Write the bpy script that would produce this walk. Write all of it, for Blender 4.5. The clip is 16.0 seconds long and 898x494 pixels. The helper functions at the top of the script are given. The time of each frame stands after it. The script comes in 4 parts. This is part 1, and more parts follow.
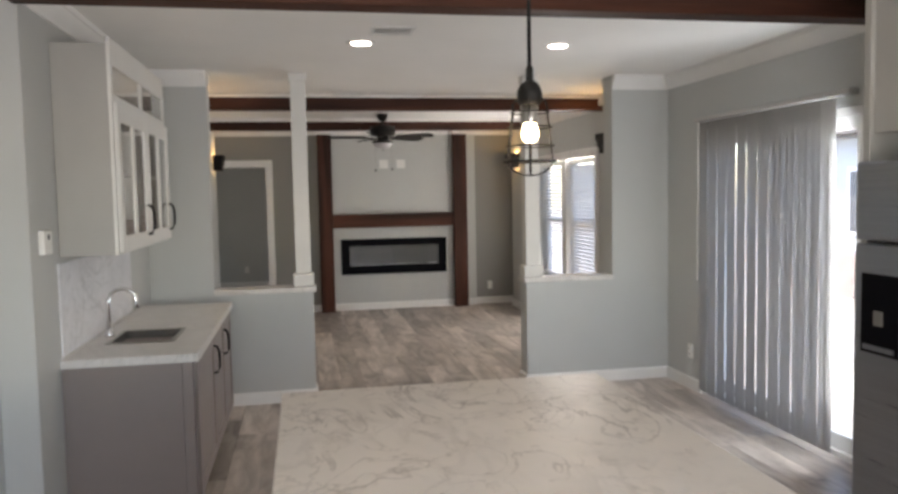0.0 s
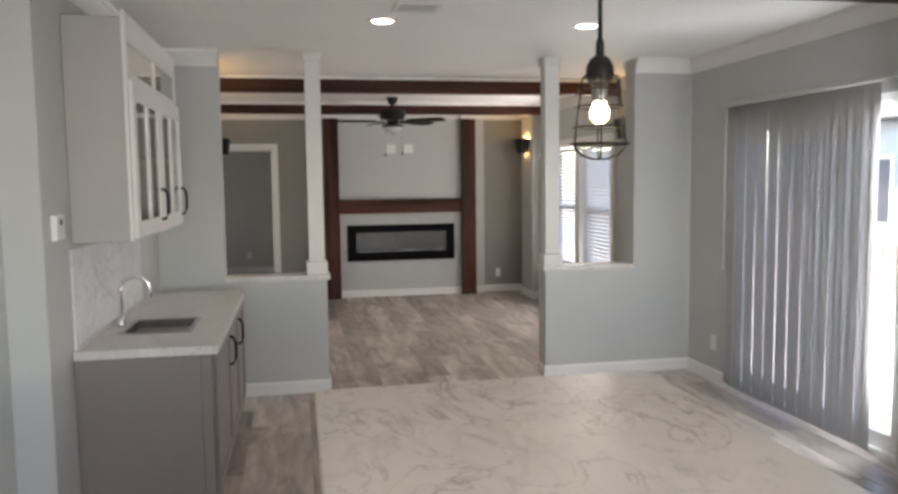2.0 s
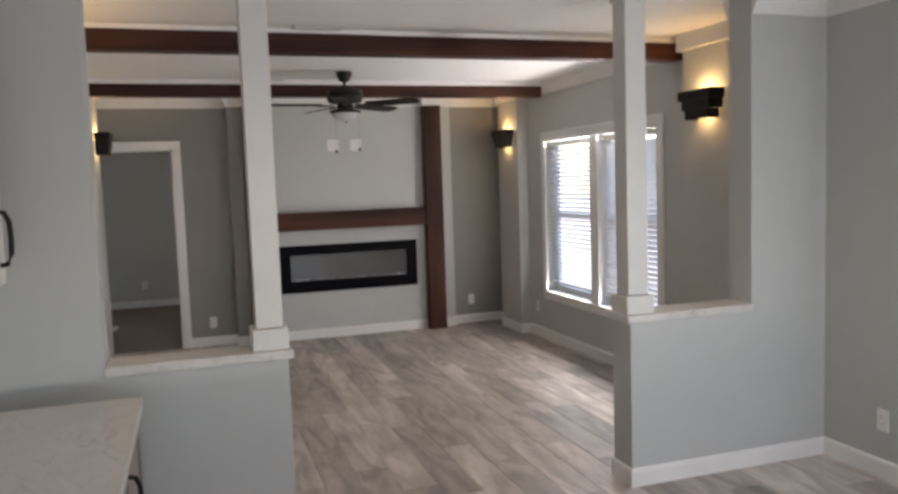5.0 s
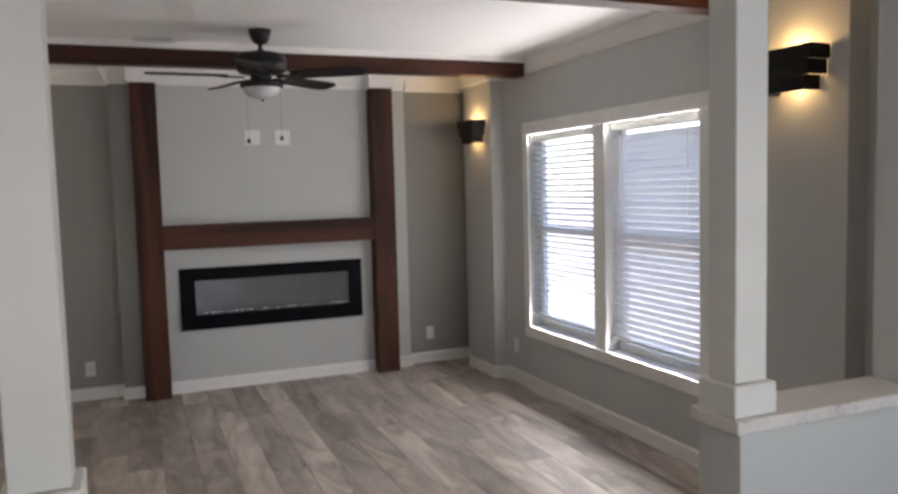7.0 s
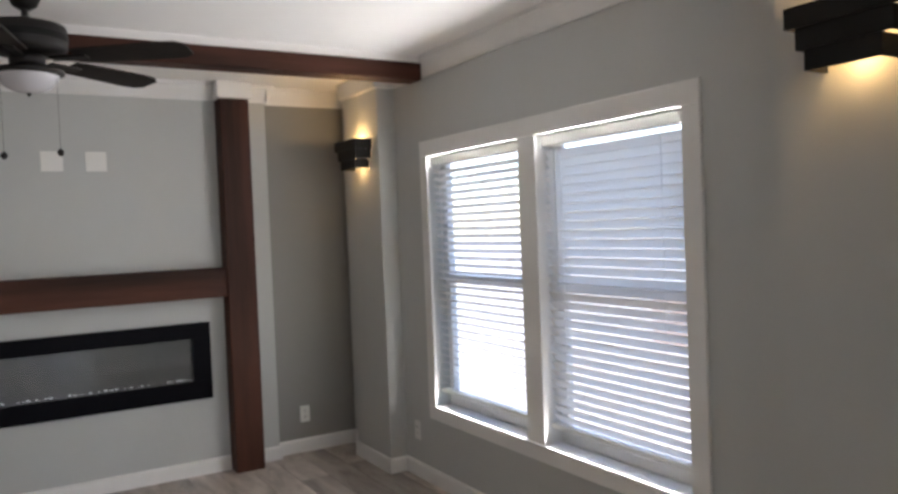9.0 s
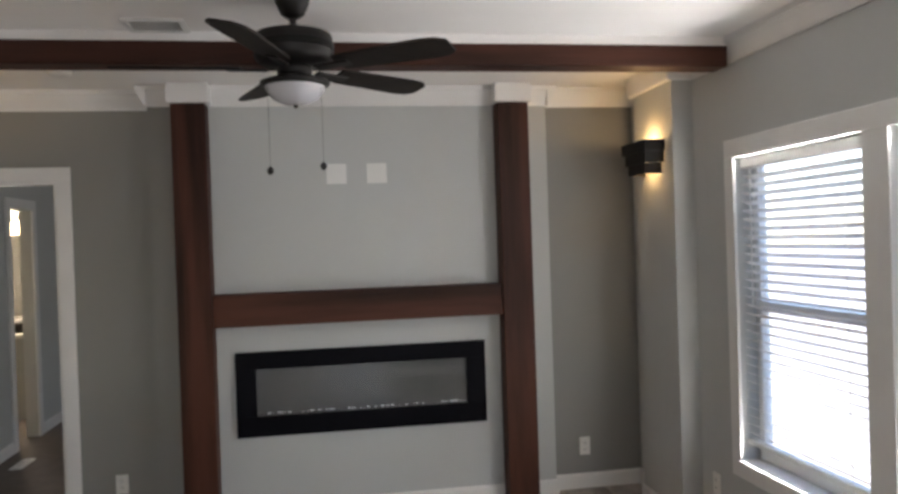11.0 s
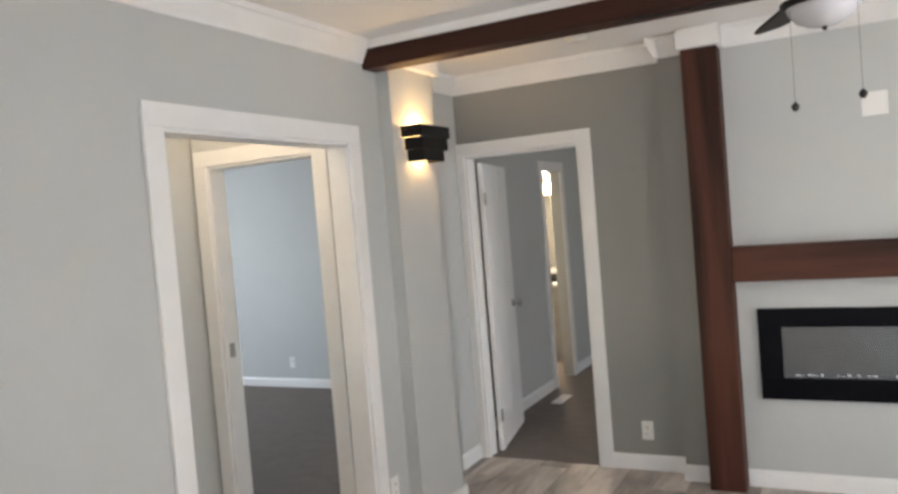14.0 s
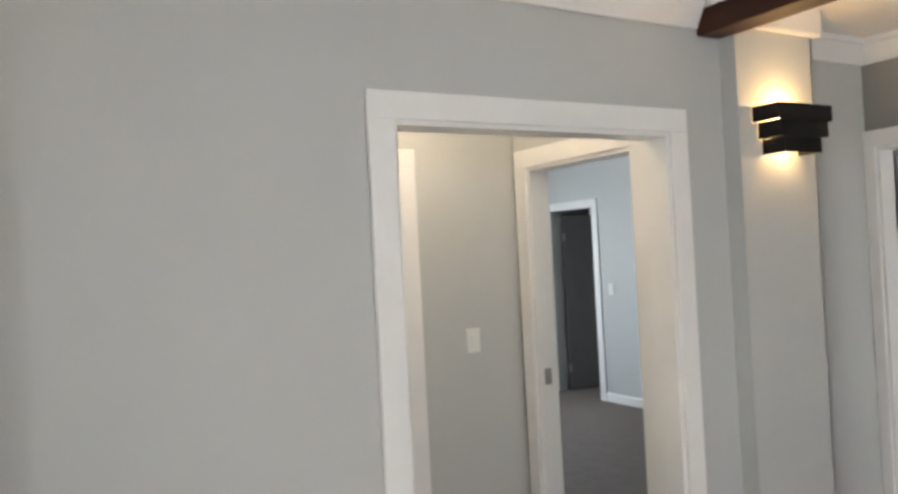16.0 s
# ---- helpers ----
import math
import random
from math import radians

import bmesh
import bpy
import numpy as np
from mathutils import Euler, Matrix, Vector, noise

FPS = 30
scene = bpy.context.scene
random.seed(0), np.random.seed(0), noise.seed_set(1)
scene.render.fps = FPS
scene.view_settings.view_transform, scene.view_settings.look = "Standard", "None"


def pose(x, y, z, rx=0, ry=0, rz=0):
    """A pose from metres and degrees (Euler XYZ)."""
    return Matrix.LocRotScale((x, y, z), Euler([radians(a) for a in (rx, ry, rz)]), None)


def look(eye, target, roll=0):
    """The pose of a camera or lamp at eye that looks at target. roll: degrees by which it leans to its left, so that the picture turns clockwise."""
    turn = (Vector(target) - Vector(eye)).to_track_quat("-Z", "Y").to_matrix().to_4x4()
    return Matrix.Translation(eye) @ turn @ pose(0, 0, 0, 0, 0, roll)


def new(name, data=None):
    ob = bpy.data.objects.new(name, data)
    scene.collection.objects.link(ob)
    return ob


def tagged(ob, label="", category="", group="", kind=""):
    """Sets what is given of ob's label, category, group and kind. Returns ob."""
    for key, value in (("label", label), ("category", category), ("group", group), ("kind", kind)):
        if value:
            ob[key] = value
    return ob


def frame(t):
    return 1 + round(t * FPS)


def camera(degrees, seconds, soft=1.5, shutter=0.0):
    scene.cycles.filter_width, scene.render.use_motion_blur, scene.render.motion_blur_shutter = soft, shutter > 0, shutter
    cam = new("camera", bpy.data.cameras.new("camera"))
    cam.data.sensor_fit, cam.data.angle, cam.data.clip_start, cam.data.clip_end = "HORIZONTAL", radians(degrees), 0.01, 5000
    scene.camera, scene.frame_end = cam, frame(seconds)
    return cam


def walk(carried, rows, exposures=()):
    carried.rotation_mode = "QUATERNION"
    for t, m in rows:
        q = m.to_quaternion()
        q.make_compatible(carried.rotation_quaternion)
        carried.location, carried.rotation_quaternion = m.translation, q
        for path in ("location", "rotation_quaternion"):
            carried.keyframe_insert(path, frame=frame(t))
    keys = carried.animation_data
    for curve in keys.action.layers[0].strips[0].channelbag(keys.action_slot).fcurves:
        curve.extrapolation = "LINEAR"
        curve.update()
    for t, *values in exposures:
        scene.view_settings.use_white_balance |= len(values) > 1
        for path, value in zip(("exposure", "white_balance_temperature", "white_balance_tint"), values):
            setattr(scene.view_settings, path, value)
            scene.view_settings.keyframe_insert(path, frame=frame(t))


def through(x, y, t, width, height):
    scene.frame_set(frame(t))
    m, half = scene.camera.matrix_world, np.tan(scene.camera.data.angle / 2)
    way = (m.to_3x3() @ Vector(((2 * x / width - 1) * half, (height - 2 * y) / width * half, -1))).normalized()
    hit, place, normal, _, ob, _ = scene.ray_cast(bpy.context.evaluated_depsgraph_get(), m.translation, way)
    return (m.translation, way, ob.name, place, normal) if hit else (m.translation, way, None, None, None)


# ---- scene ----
# ---- camera ----
cam = camera(60.5, 16.0, soft=3.0)
PATH = [
    (0, (-1.291, -11.047, 1.64), (-0.919, -9.086, 1.502), -1.1),
    (0.5, (-1.3, -11.04, 1.636), (-0.938, -9.079, 1.49), -1.0),
    (1, (-1.295, -11.037, 1.636), (-0.94, -9.075, 1.48), -1.0),
    (1.5, (-1.309, -11.012, 1.639), (-0.944, -9.053, 1.474), -0.9),
    (2, (-1.425, -10.834, 1.639), (-1.044, -8.878, 1.465), -0.7),
    (2.5, (-1.529, -10.549, 1.594), (-1.114, -8.6, 1.418), -0.6),
    (3, (-1.573, -10.14, 1.618), (-1.122, -8.199, 1.44), -0.5),
    (3.2, (-1.598, -9.955, 1.609), (-1.154, -8.013, 1.428), -0.7),
    (5.5, (-1.577, -7.887, 1.659), (-0.913, -6.008, 1.495), -2.1),
    (6, (-1.494, -7.455, 1.659), (-0.811, -5.582, 1.503), -1.9),
    (6.5, (-1.287, -7.047, 1.662), (-0.563, -5.189, 1.505), -1.6),
    (7, (-1.087, -6.583, 1.635), (-0.33, -4.738, 1.477), -1.5),
    (7.5, (-0.864, -6.193, 1.629), (-0.035, -4.38, 1.466), -1.4),
    (8, (-0.673, -5.84, 1.603), (0.385, -4.149, 1.469), -1.9),
    (8.2, (-0.636, -5.719, 1.599), (0.469, -4.056, 1.486), -2.2),
    (10.3, (-0.304, -4.77, 1.61), (0.338, -2.876, 1.635), -1.8),
    (10.5, (-0.298, -4.759, 1.627), (0.259, -2.838, 1.64), -1.7),
    (11, (-0.235, -4.758, 1.658), (0.094, -2.785, 1.638), -1.9),
    (11.5, (-0.266, -4.77, 1.687), (-0.081, -2.78, 1.629), -2.2),
    (12, (-0.253, -4.757, 1.676), (-0.199, -2.759, 1.602), -2.3),
    (12.5, (-0.231, -4.74, 1.659), (-0.341, -2.745, 1.575), -2.6),
    (13, (-0.206, -4.72, 1.641), (-0.497, -2.743, 1.553), -2.7),
    (13.5, (-0.208, -4.715, 1.65), (-0.804, -2.809, 1.554), -3.9),
    (14, (-0.273, -4.608, 1.661), (-1.198, -2.836, 1.589), -4.7),
    (14.5, (-0.325, -4.409, 1.659), (-1.493, -2.786, 1.637), -4.5),
    (15, (-0.221, -4.149, 1.645), (-1.543, -2.648, 1.607), -4.1),
    (15.5, (-0.225, -3.871, 1.643), (-1.71, -2.532, 1.614), -4.1),
    (16, (-0.326, -3.646, 1.653), (-2.058, -2.648, 1.672), -3.0),
]
walk(cam, [(t, look(eye, target, roll)) for t, eye, target, roll in PATH], [(0, 3.0, 6750, 13), (3, 3.05, 6600, 13), (5.5, 2.95, 6450, 15), (8, 2.87, 6250, 14), (10.5, 2.85, 6250, 12), (12.5, 3.4, 6550, 14), (14, 3.75, 6350, 12), (16, 3.55, 6350, 11)])

# ---- world and light ----
world = bpy.data.worlds.new("sky")
scene.world = world
world.use_nodes = True
wn = world.node_tree.nodes
sky = wn.new("ShaderNodeTexSky")
sky.sky_type, sky.sun_disc = "NISHITA", False
sky.sun_elevation, sky.sun_rotation = radians(66), radians(300)
wn["Background"].inputs["Strength"].default_value = 0.13
world.node_tree.links.new(sky.outputs["Color"], wn["Background"].inputs["Color"])
SUN_AT = Vector((-0.35, 0.20, 0.915))
sun = new("sun", bpy.data.lights.new("sun", "SUN"))
sun.data.energy, sun.data.angle, sun.data.color = 2.1, radians(0.5), (1.0, 0.95, 0.88)
sun.matrix_world = look(SUN_AT * 30, (0, 0, 0))


def lamp(name, kind, place, energy, color, size=0.05, aim=None, spread=None, size_y=None):
    data = bpy.data.lights.new(name, kind)
    data.energy, data.color = energy, color
    if kind == "AREA":
        data.size = size
        if size_y:
            data.shape, data.size_y = "RECTANGLE", size_y
        if spread:
            data.spread = radians(spread)
    else:
        data.shadow_soft_size = size
    if kind == "SPOT":
        data.spot_size, data.spot_blend = radians(spread or 120), 0.6
    ob = new(name, data)
    ob.matrix_world = look(place, aim) if aim else Matrix.Translation(place)
    return ob


WARM = (1.0, 0.62, 0.24)
SOFT_WHITE = (1.0, 0.84, 0.66)
DAY = (0.86, 0.94, 1.0)
DAYLIGHT = (1.0, 0.975, 0.93)

# strip lamps stand in for sky and sunlit-ground daylight at window and patio door
for yc in (-2.73, -1.66):
    lamp("window_light_low", "AREA", (1.818, yc, 0.545), 1.1, DAYLIGHT, 0.86, (0.8, yc, 0.80), size_y=0.06)
    lamp("window_light_high", "AREA", (1.818, yc, 1.98), 1.2, DAYLIGHT, 0.86, (0.8, yc, 2.0), size_y=0.04)
lamp("patio_door_light", "AREA", (1.765, -7.13, 1.15), 3.2, DAY, 0.08, (0.9, -5.0, 1.1), size_y=1.6)
# added fill lamp in an unseen opening, lifts kitchen and ceiling
lamp("kitchen_fill_light", "AREA", (-0.4, -12.42, 1.0), 10.0, DAYLIGHT, 3.4, (-0.4, -9.5, 2.6), size_y=0.08)


# ---- materials ----
def nodes_of(name):
    m = bpy.data.materials.new(name)
    m.use_nodes = True
    nt = m.node_tree
    return m, nt, nt.nodes["Principled BSDF"]


def add(nt, kind, **values):
    n = nt.nodes.new(kind)
    for key, v in values.items():
        n.inputs[key].default_value = v
    return n


def plain(name, color, rough=0.6, metal=0.0, vary=0.06, scale=3.0, bump=0.05, grain=180.0, stretch=(1, 1, 1), coat=0.0, gloss=0.5):
    """A surface with broad tone changes, fine grain and slight relief."""
    m, nt, b = nodes_of(name)
    co = nt.nodes.new("ShaderNodeTexCoord")
    mp = nt.nodes.new("ShaderNodeMapping")
    mp.inputs["Scale"].default_value = stretch
    nt.links.new(co.outputs["Object"], mp.inputs["Vector"])
    big = add(nt, "ShaderNodeTexNoise", Scale=scale, Detail=4.0, Roughness=0.6)
    fine = add(nt, "ShaderNodeTexNoise", Scale=grain, Detail=2.0)
    nt.links.new(mp.outputs[0], big.inputs["Vector"])
    nt.links.new(mp.outputs[0], fine.inputs["Vector"])
    ramp = nt.nodes.new("ShaderNodeValToRGB")
    ramp.color_ramp.elements[0].position, ramp.color_ramp.elements[1].position = 0.3, 0.7
    ramp.color_ramp.elements[0].color = (*[c * (1 - vary) for c in color], 1)
    ramp.color_ramp.elements[1].color = (*[min(1, c * (1 + vary)) for c in color], 1)
    nt.links.new(big.outputs["Fac"], ramp.inputs["Fac"])
    nt.links.new(ramp.outputs["Color"], b.inputs["Base Color"])
    rr = add(nt, "ShaderNodeMapRange")
    rr.inputs["To Min"].default_value, rr.inputs["To Max"].default_value = max(0.02, rough - 0.08), min(1, rough + 0.08)
    nt.links.new(big.outputs["Fac"], rr.inputs["Value"])
    nt.links.new(rr.outputs[0], b.inputs["Roughness"])
    b.inputs["Metallic"].default_value = metal
    b.inputs["Coat Weight"].default_value = coat
    b.inputs["Specular IOR Level"].default_value = gloss
    if bump:
        bp = add(nt, "ShaderNodeBump", Strength=bump, Distance=0.004)
        nt.links.new(fine.outputs["Fac"], bp.inputs["Height"])
        nt.links.new(bp.outputs[0], b.inputs["Normal"])
    return m


def wood(name, dark, light, along, rough=0.45, tone=0.0, fineness=38.0, patch=5.5, share=0.45, gloss=0.5, squeeze=0.07):
    """Stained or printed wood with grain along one axis; tone: how far the pieces differ."""
    m, nt, b = nodes_of(name)
    co = nt.nodes.new("ShaderNodeTexCoord")
    info = nt.nodes.new("ShaderNodeObjectInfo")
    shift = nt.nodes.new("ShaderNodeVectorMath")
    shift.operation = "ADD"
    spread = nt.nodes.new("ShaderNodeVectorMath")
    spread.operation = "SCALE"
    spread.inputs["Scale"].default_value = 37.0
    nt.links.new(info.outputs["Random"], spread.inputs[0])
    nt.links.new(co.outputs["Object"], shift.inputs[0])
    nt.links.new(spread.outputs[0], shift.inputs[1])
    mp = nt.nodes.new("ShaderNodeMapping")
    mp.inputs["Scale"].default_value = [squeeze if i == along else 1.0 for i in range(3)]
    nt.links.new(shift.outputs[0], mp.inputs["Vector"])
    g1 = add(nt, "ShaderNodeTexNoise", Scale=fineness, Detail=6.0, Roughness=0.65, Distortion=0.4)
    g2 = add(nt, "ShaderNodeTexNoise", Scale=patch, Detail=3.0, Distortion=1.2)
    for g in (g1, g2):
        nt.links.new(mp.outputs[0], g.inputs["Vector"])
    mix = nt.nodes.new("ShaderNodeMath")
    mix.operation = "MULTIPLY_ADD"
    mix.inputs[1].default_value = share
    nt.links.new(g1.outputs["Fac"], mix.inputs[0])
    half = nt.nodes.new("ShaderNodeMath")
    half.operation = "MULTIPLY"
    half.inputs[1].default_value = 1 - share
    nt.links.new(g2.outputs["Fac"], half.inputs[0])
    nt.links.new(half.outputs[0], mix.inputs[2])
    ramp = nt.nodes.new("ShaderNodeValToRGB")
    ramp.color_ramp.elements[0].position, ramp.color_ramp.elements[1].position = 0.36, 0.64
    ramp.color_ramp.elements[0].color, ramp.color_ramp.elements[1].color = (*dark, 1), (*light, 1)
    nt.links.new(mix.outputs[0], ramp.inputs["Fac"])
    last = ramp.outputs["Color"]
    if tone:
        hsv = nt.nodes.new("ShaderNodeHueSaturation")
        span = add(nt, "ShaderNodeMapRange")
        span.inputs["To Min"].default_value, span.inputs["To Max"].default_value = 1 - tone, 1 + tone
        nt.links.new(info.outputs["Random"], span.inputs["Value"])
        nt.links.new(span.outputs[0], hsv.inputs["Value"])
        nt.links.new(last, hsv.inputs["Color"])
        last = hsv.outputs["Color"]
    nt.links.new(last, b.inputs["Base Color"])
    b.inputs["Roughness"].default_value = rough
    b.inputs["Specular IOR Level"].default_value = gloss
    bp = add(nt, "ShaderNodeBump", Strength=0.12, Distance=0.003)
    nt.links.new(g1.outputs["Fac"], bp.inputs["Height"])
    nt.links.new(bp.outputs[0], b.inputs["Normal"])
    return m


def marble(name, base, vein, scale, rough=0.3, amount=0.75):
    """Pale stone laminate with two sizes of broken veins and cloudy patches."""
    m, nt, b = nodes_of(name)
    co = nt.nodes.new("ShaderNodeTexCoord")
    mp = nt.nodes.new("ShaderNodeMapping")
    mp.inputs["Rotation"].default_value = (0, 0, 0.6)
    mp.inputs["Scale"].default_value = (1.0, 0.62, 1.0)
    nt.links.new(co.outputs["Object"], mp.inputs["Vector"])
    cloud = add(nt, "ShaderNodeTexNoise", Scale=scale * 0.7, Detail=5.0, Roughness=0.6)
    nt.links.new(mp.outputs[0], cloud.inputs["Vector"])
    ground = nt.nodes.new("ShaderNodeValToRGB")
    ground.color_ramp.elements[0].position, ground.color_ramp.elements[1].position = 0.35, 0.65
    ground.color_ramp.elements[0].color = (*[c * 0.88 for c in base], 1)
    ground.color_ramp.elements[1].color = (*base, 1)
    nt.links.new(cloud.outputs["Fac"], ground.inputs["Fac"])
    last = ground.outputs["Color"]
    for size, width, twist, strength in ((0.55, 0.016, 1.6, 1.0), (1.5, 0.022, 1.1, 0.7), (0.9, 0.07, 1.4, 0.28)):
        n = add(nt, "ShaderNodeTexNoise", Scale=scale * size, Detail=5.0, Roughness=0.55, Distortion=twist)
        nt.links.new(mp.outputs[0], n.inputs["Vector"])
        off = nt.nodes.new("ShaderNodeMath")
        off.operation = "SUBTRACT"
        off.inputs[1].default_value = 0.5
        nt.links.new(n.outputs["Fac"], off.inputs[0])
        dist = nt.nodes.new("ShaderNodeMath")
        dist.operation = "ABSOLUTE"
        nt.links.new(off.outputs[0], dist.inputs[0])
        line = add(nt, "ShaderNodeMapRange")
        line.inputs["From Max"].default_value = width
        line.inputs["To Min"].default_value, line.inputs["To Max"].default_value = amount * strength, 0.0
        nt.links.new(dist.outputs[0], line.inputs["Value"])
        gate = add(nt, "ShaderNodeTexNoise", Scale=scale * size * 0.9, Detail=3.0)
        nt.links.new(co.outputs["Object"], gate.inputs["Vector"])
        cut = add(nt, "ShaderNodeMapRange")
        cut.inputs["From Min"].default_value, cut.inputs["From Max"].default_value = 0.40, 0.58
        nt.links.new(gate.outputs["Fac"], cut.inputs["Value"])
        both = nt.nodes.new("ShaderNodeMath")
        both.operation = "MULTIPLY"
        nt.links.new(line.outputs[0], both.inputs[0])
        nt.links.new(cut.outputs[0], both.inputs[1])
        mix = nt.nodes.new("ShaderNodeMix")
        mix.data_type = "RGBA"
        nt.links.new(both.outputs[0], mix.inputs[0])
        nt.links.new(last, mix.inputs[6])
        mix.inputs[7].default_value = (*vein, 1)
        last = mix.outputs[2]
    nt.links.new(last, b.inputs["Base Color"])
    b.inputs["Roughness"].default_value = rough
    return m


def glowing(name, color, strength):
    m, nt, b = nodes_of(name)
    b.inputs["Base Color"].default_value = (*color, 1)
    b.inputs["Emission Color"].default_value = (*color, 1)
    b.inputs["Emission Strength"].default_value = strength
    return m


def clear(name, tint=(1, 1, 1), rough=0.0, ior=1.45):
    m, nt, b = nodes_of(name)
    b.inputs["Base Color"].default_value = (*tint, 1)
    b.inputs["Roughness"].default_value = rough
    b.inputs["Transmission Weight"].default_value = 1.0
    b.inputs["IOR"].default_value = ior
    return m


def thin_plastic(name, color, through):
    """A blind slat that lets some light through."""
    m, nt, b = nodes_of(name)
    b.inputs["Base Color"].default_value = (*color, 1)
    b.inputs["Roughness"].default_value = 0.75
    t = add(nt, "ShaderNodeBsdfTranslucent", Color=(*color, 1))
    mix = add(nt, "ShaderNodeMixShader", Fac=through)
    nt.links.new(b.outputs[0], mix.inputs[1])
    nt.links.new(t.outputs[0], mix.inputs[2])
    nt.links.new(mix.outputs[0], nt.nodes["Material Output"].inputs["Surface"])
    return m


WALL = plain("grey_wall_paint", (0.500, 0.508, 0.494), 0.6, vary=0.03, scale=1.3, bump=0.06, grain=90)
WALL_DEEP = plain("deeper_grey_wall", (0.276, 0.270, 0.252), 0.6, vary=0.03, scale=1.3, bump=0.06, grain=90)
CEILING = plain("white_ceiling", (0.91, 0.89, 0.86), 0.8, vary=0.02, scale=2.0, bump=0.25, grain=140)
TRIM = plain("white_trim_paint", (0.80, 0.79, 0.77), 0.4, vary=0.03, scale=4, bump=0.03)
# door paint with the closet's shade put into the colour
DOOR_SHADED = plain("shaded_door_paint", (0.17, 0.165, 0.165), 0.5, vary=0.06, scale=4, bump=0.04)
COLUMN = plain("column_paint", (0.65, 0.64, 0.61), 0.42, vary=0.03, scale=5, bump=0.03)
BEAM = wood("red_brown_beam", (0.018, 0.0062, 0.0038), (0.086, 0.030, 0.0175), 0, 0.55, fineness=22, patch=4.0, share=0.32, gloss=0.22)
POST = wood("red_brown_post", (0.018, 0.0062, 0.0038), (0.086, 0.030, 0.0175), 2, 0.55, fineness=22, patch=4.0, share=0.32, gloss=0.22)
PLANK = wood("grey_plank", (0.27, 0.235, 0.21), (0.56, 0.50, 0.455), 1, 0.45, tone=0.34, fineness=30, patch=6.0, share=0.26, squeeze=0.24)
GROUT = plain("plank_joint", (0.22, 0.19, 0.17), 0.9, bump=0)
CARPET = plain("grey_brown_carpet", (0.19, 0.16, 0.14), 0.95, vary=0.10, scale=9, bump=0.9, grain=420)
ISLAND_TOP = marble("island_marble", (0.69, 0.635, 0.575), (0.23, 0.19, 0.165), 3.7, 0.3, 0.72)
COUNTER_TOP = marble("counter_marble", (0.66, 0.64, 0.62), (0.33, 0.31, 0.30), 5.5, 0.3, 0.5)
SPLASH = marble("backsplash_marble", (0.83, 0.83, 0.86), (0.40, 0.40, 0.41), 4.5, 0.3, 0.6)
LEDGE = marble("ledge_marble", (0.64, 0.61, 0.58), (0.33, 0.30, 0.28), 7.0, 0.32, 0.6)
CABINET_GREY = plain("taupe_cabinet", (0.235, 0.198, 0.188), 0.45, vary=0.04, bump=0.03)
CABINET_WHITE = plain("white_cabinet", (0.74, 0.73, 0.70), 0.4, vary=0.03, bump=0.02)
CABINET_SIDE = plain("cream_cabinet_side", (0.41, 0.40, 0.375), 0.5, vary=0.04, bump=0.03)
BLACK = plain("black_metal", (0.007, 0.0065, 0.006), 0.55, 0.0, vary=0.2, bump=0.05, gloss=0.25)
BLACK_GLOSS = plain("black_glass_frame", (0.003, 0.003, 0.005), 0.5, vary=0.1, bump=0, gloss=0.07)
BRONZE = plain("dark_bronze", (0.009, 0.007, 0.006), 0.5, 0.2, vary=0.2, bump=0.04)
BLADE = wood("dark_fan_blade", (0.006, 0.0045, 0.0035), (0.018, 0.013, 0.010), 0, 0.6, gloss=0.25)
STEEL = plain("brushed_steel", (0.36, 0.385, 0.43), 0.3, 1.0, vary=0.06, scale=2, bump=0.05, grain=60, stretch=(1, 1, 30))
CHROME = plain("chrome", (0.75, 0.75, 0.76), 0.12, 1.0, vary=0.03, bump=0)
NICKEL = plain("satin_nickel", (0.41, 0.40, 0.375), 0.3, 1.0, vary=0.05, bump=0)
BASIN = plain("dark_sink_steel", (0.20, 0.185, 0.17), 0.35, 1.0, vary=0.15, scale=12, bump=0.05)
PLASTIC = plain("white_plastic", (0.78, 0.77, 0.74), 0.35, vary=0.02, bump=0)
DARK = plain("dark_void", (0.02, 0.02, 0.02), 0.8, bump=0)
DARK_GREY = plain("dark_grey_plastic", (0.06, 0.06, 0.065), 0.45, bump=0.03)
FIREBOX = plain("firebox_grey", (0.07, 0.07, 0.067), 0.5, vary=0.15, scale=6, bump=0.1)
EMBER = plain("pale_ember_glass", (0.82, 0.82, 0.84), 0.15, vary=0.05, bump=0)
GLASS = clear("window_glass")
TINTED = clear("firebox_glass", (0.75, 0.76, 0.76))
FROSTED = plain("opal_glass", (0.62, 0.61, 0.63), 0.25, bump=0)
MIRROR = plain("mirror", (0.9, 0.9, 0.9), 0.02, 1.0, vary=0.0, bump=0)
SLAT = thin_plastic("white_slat", (0.93, 0.90, 0.86), 0.8)
VANE = thin_plastic("grey_vane", (0.56, 0.545, 0.525), 0.12)
BULB = glowing("warm_bulb", (1.0, 0.74, 0.40), 2.0)
CAN_GLOW = glowing("can_diffuser", (1.0, 0.93, 0.82), 2.0)
SCONCE_BULB = glowing("sconce_bulb", WARM, 1.8)
SIDING = plain("white_siding", (0.44, 0.45, 0.46), 0.7, vary=0.05, bump=0.1)
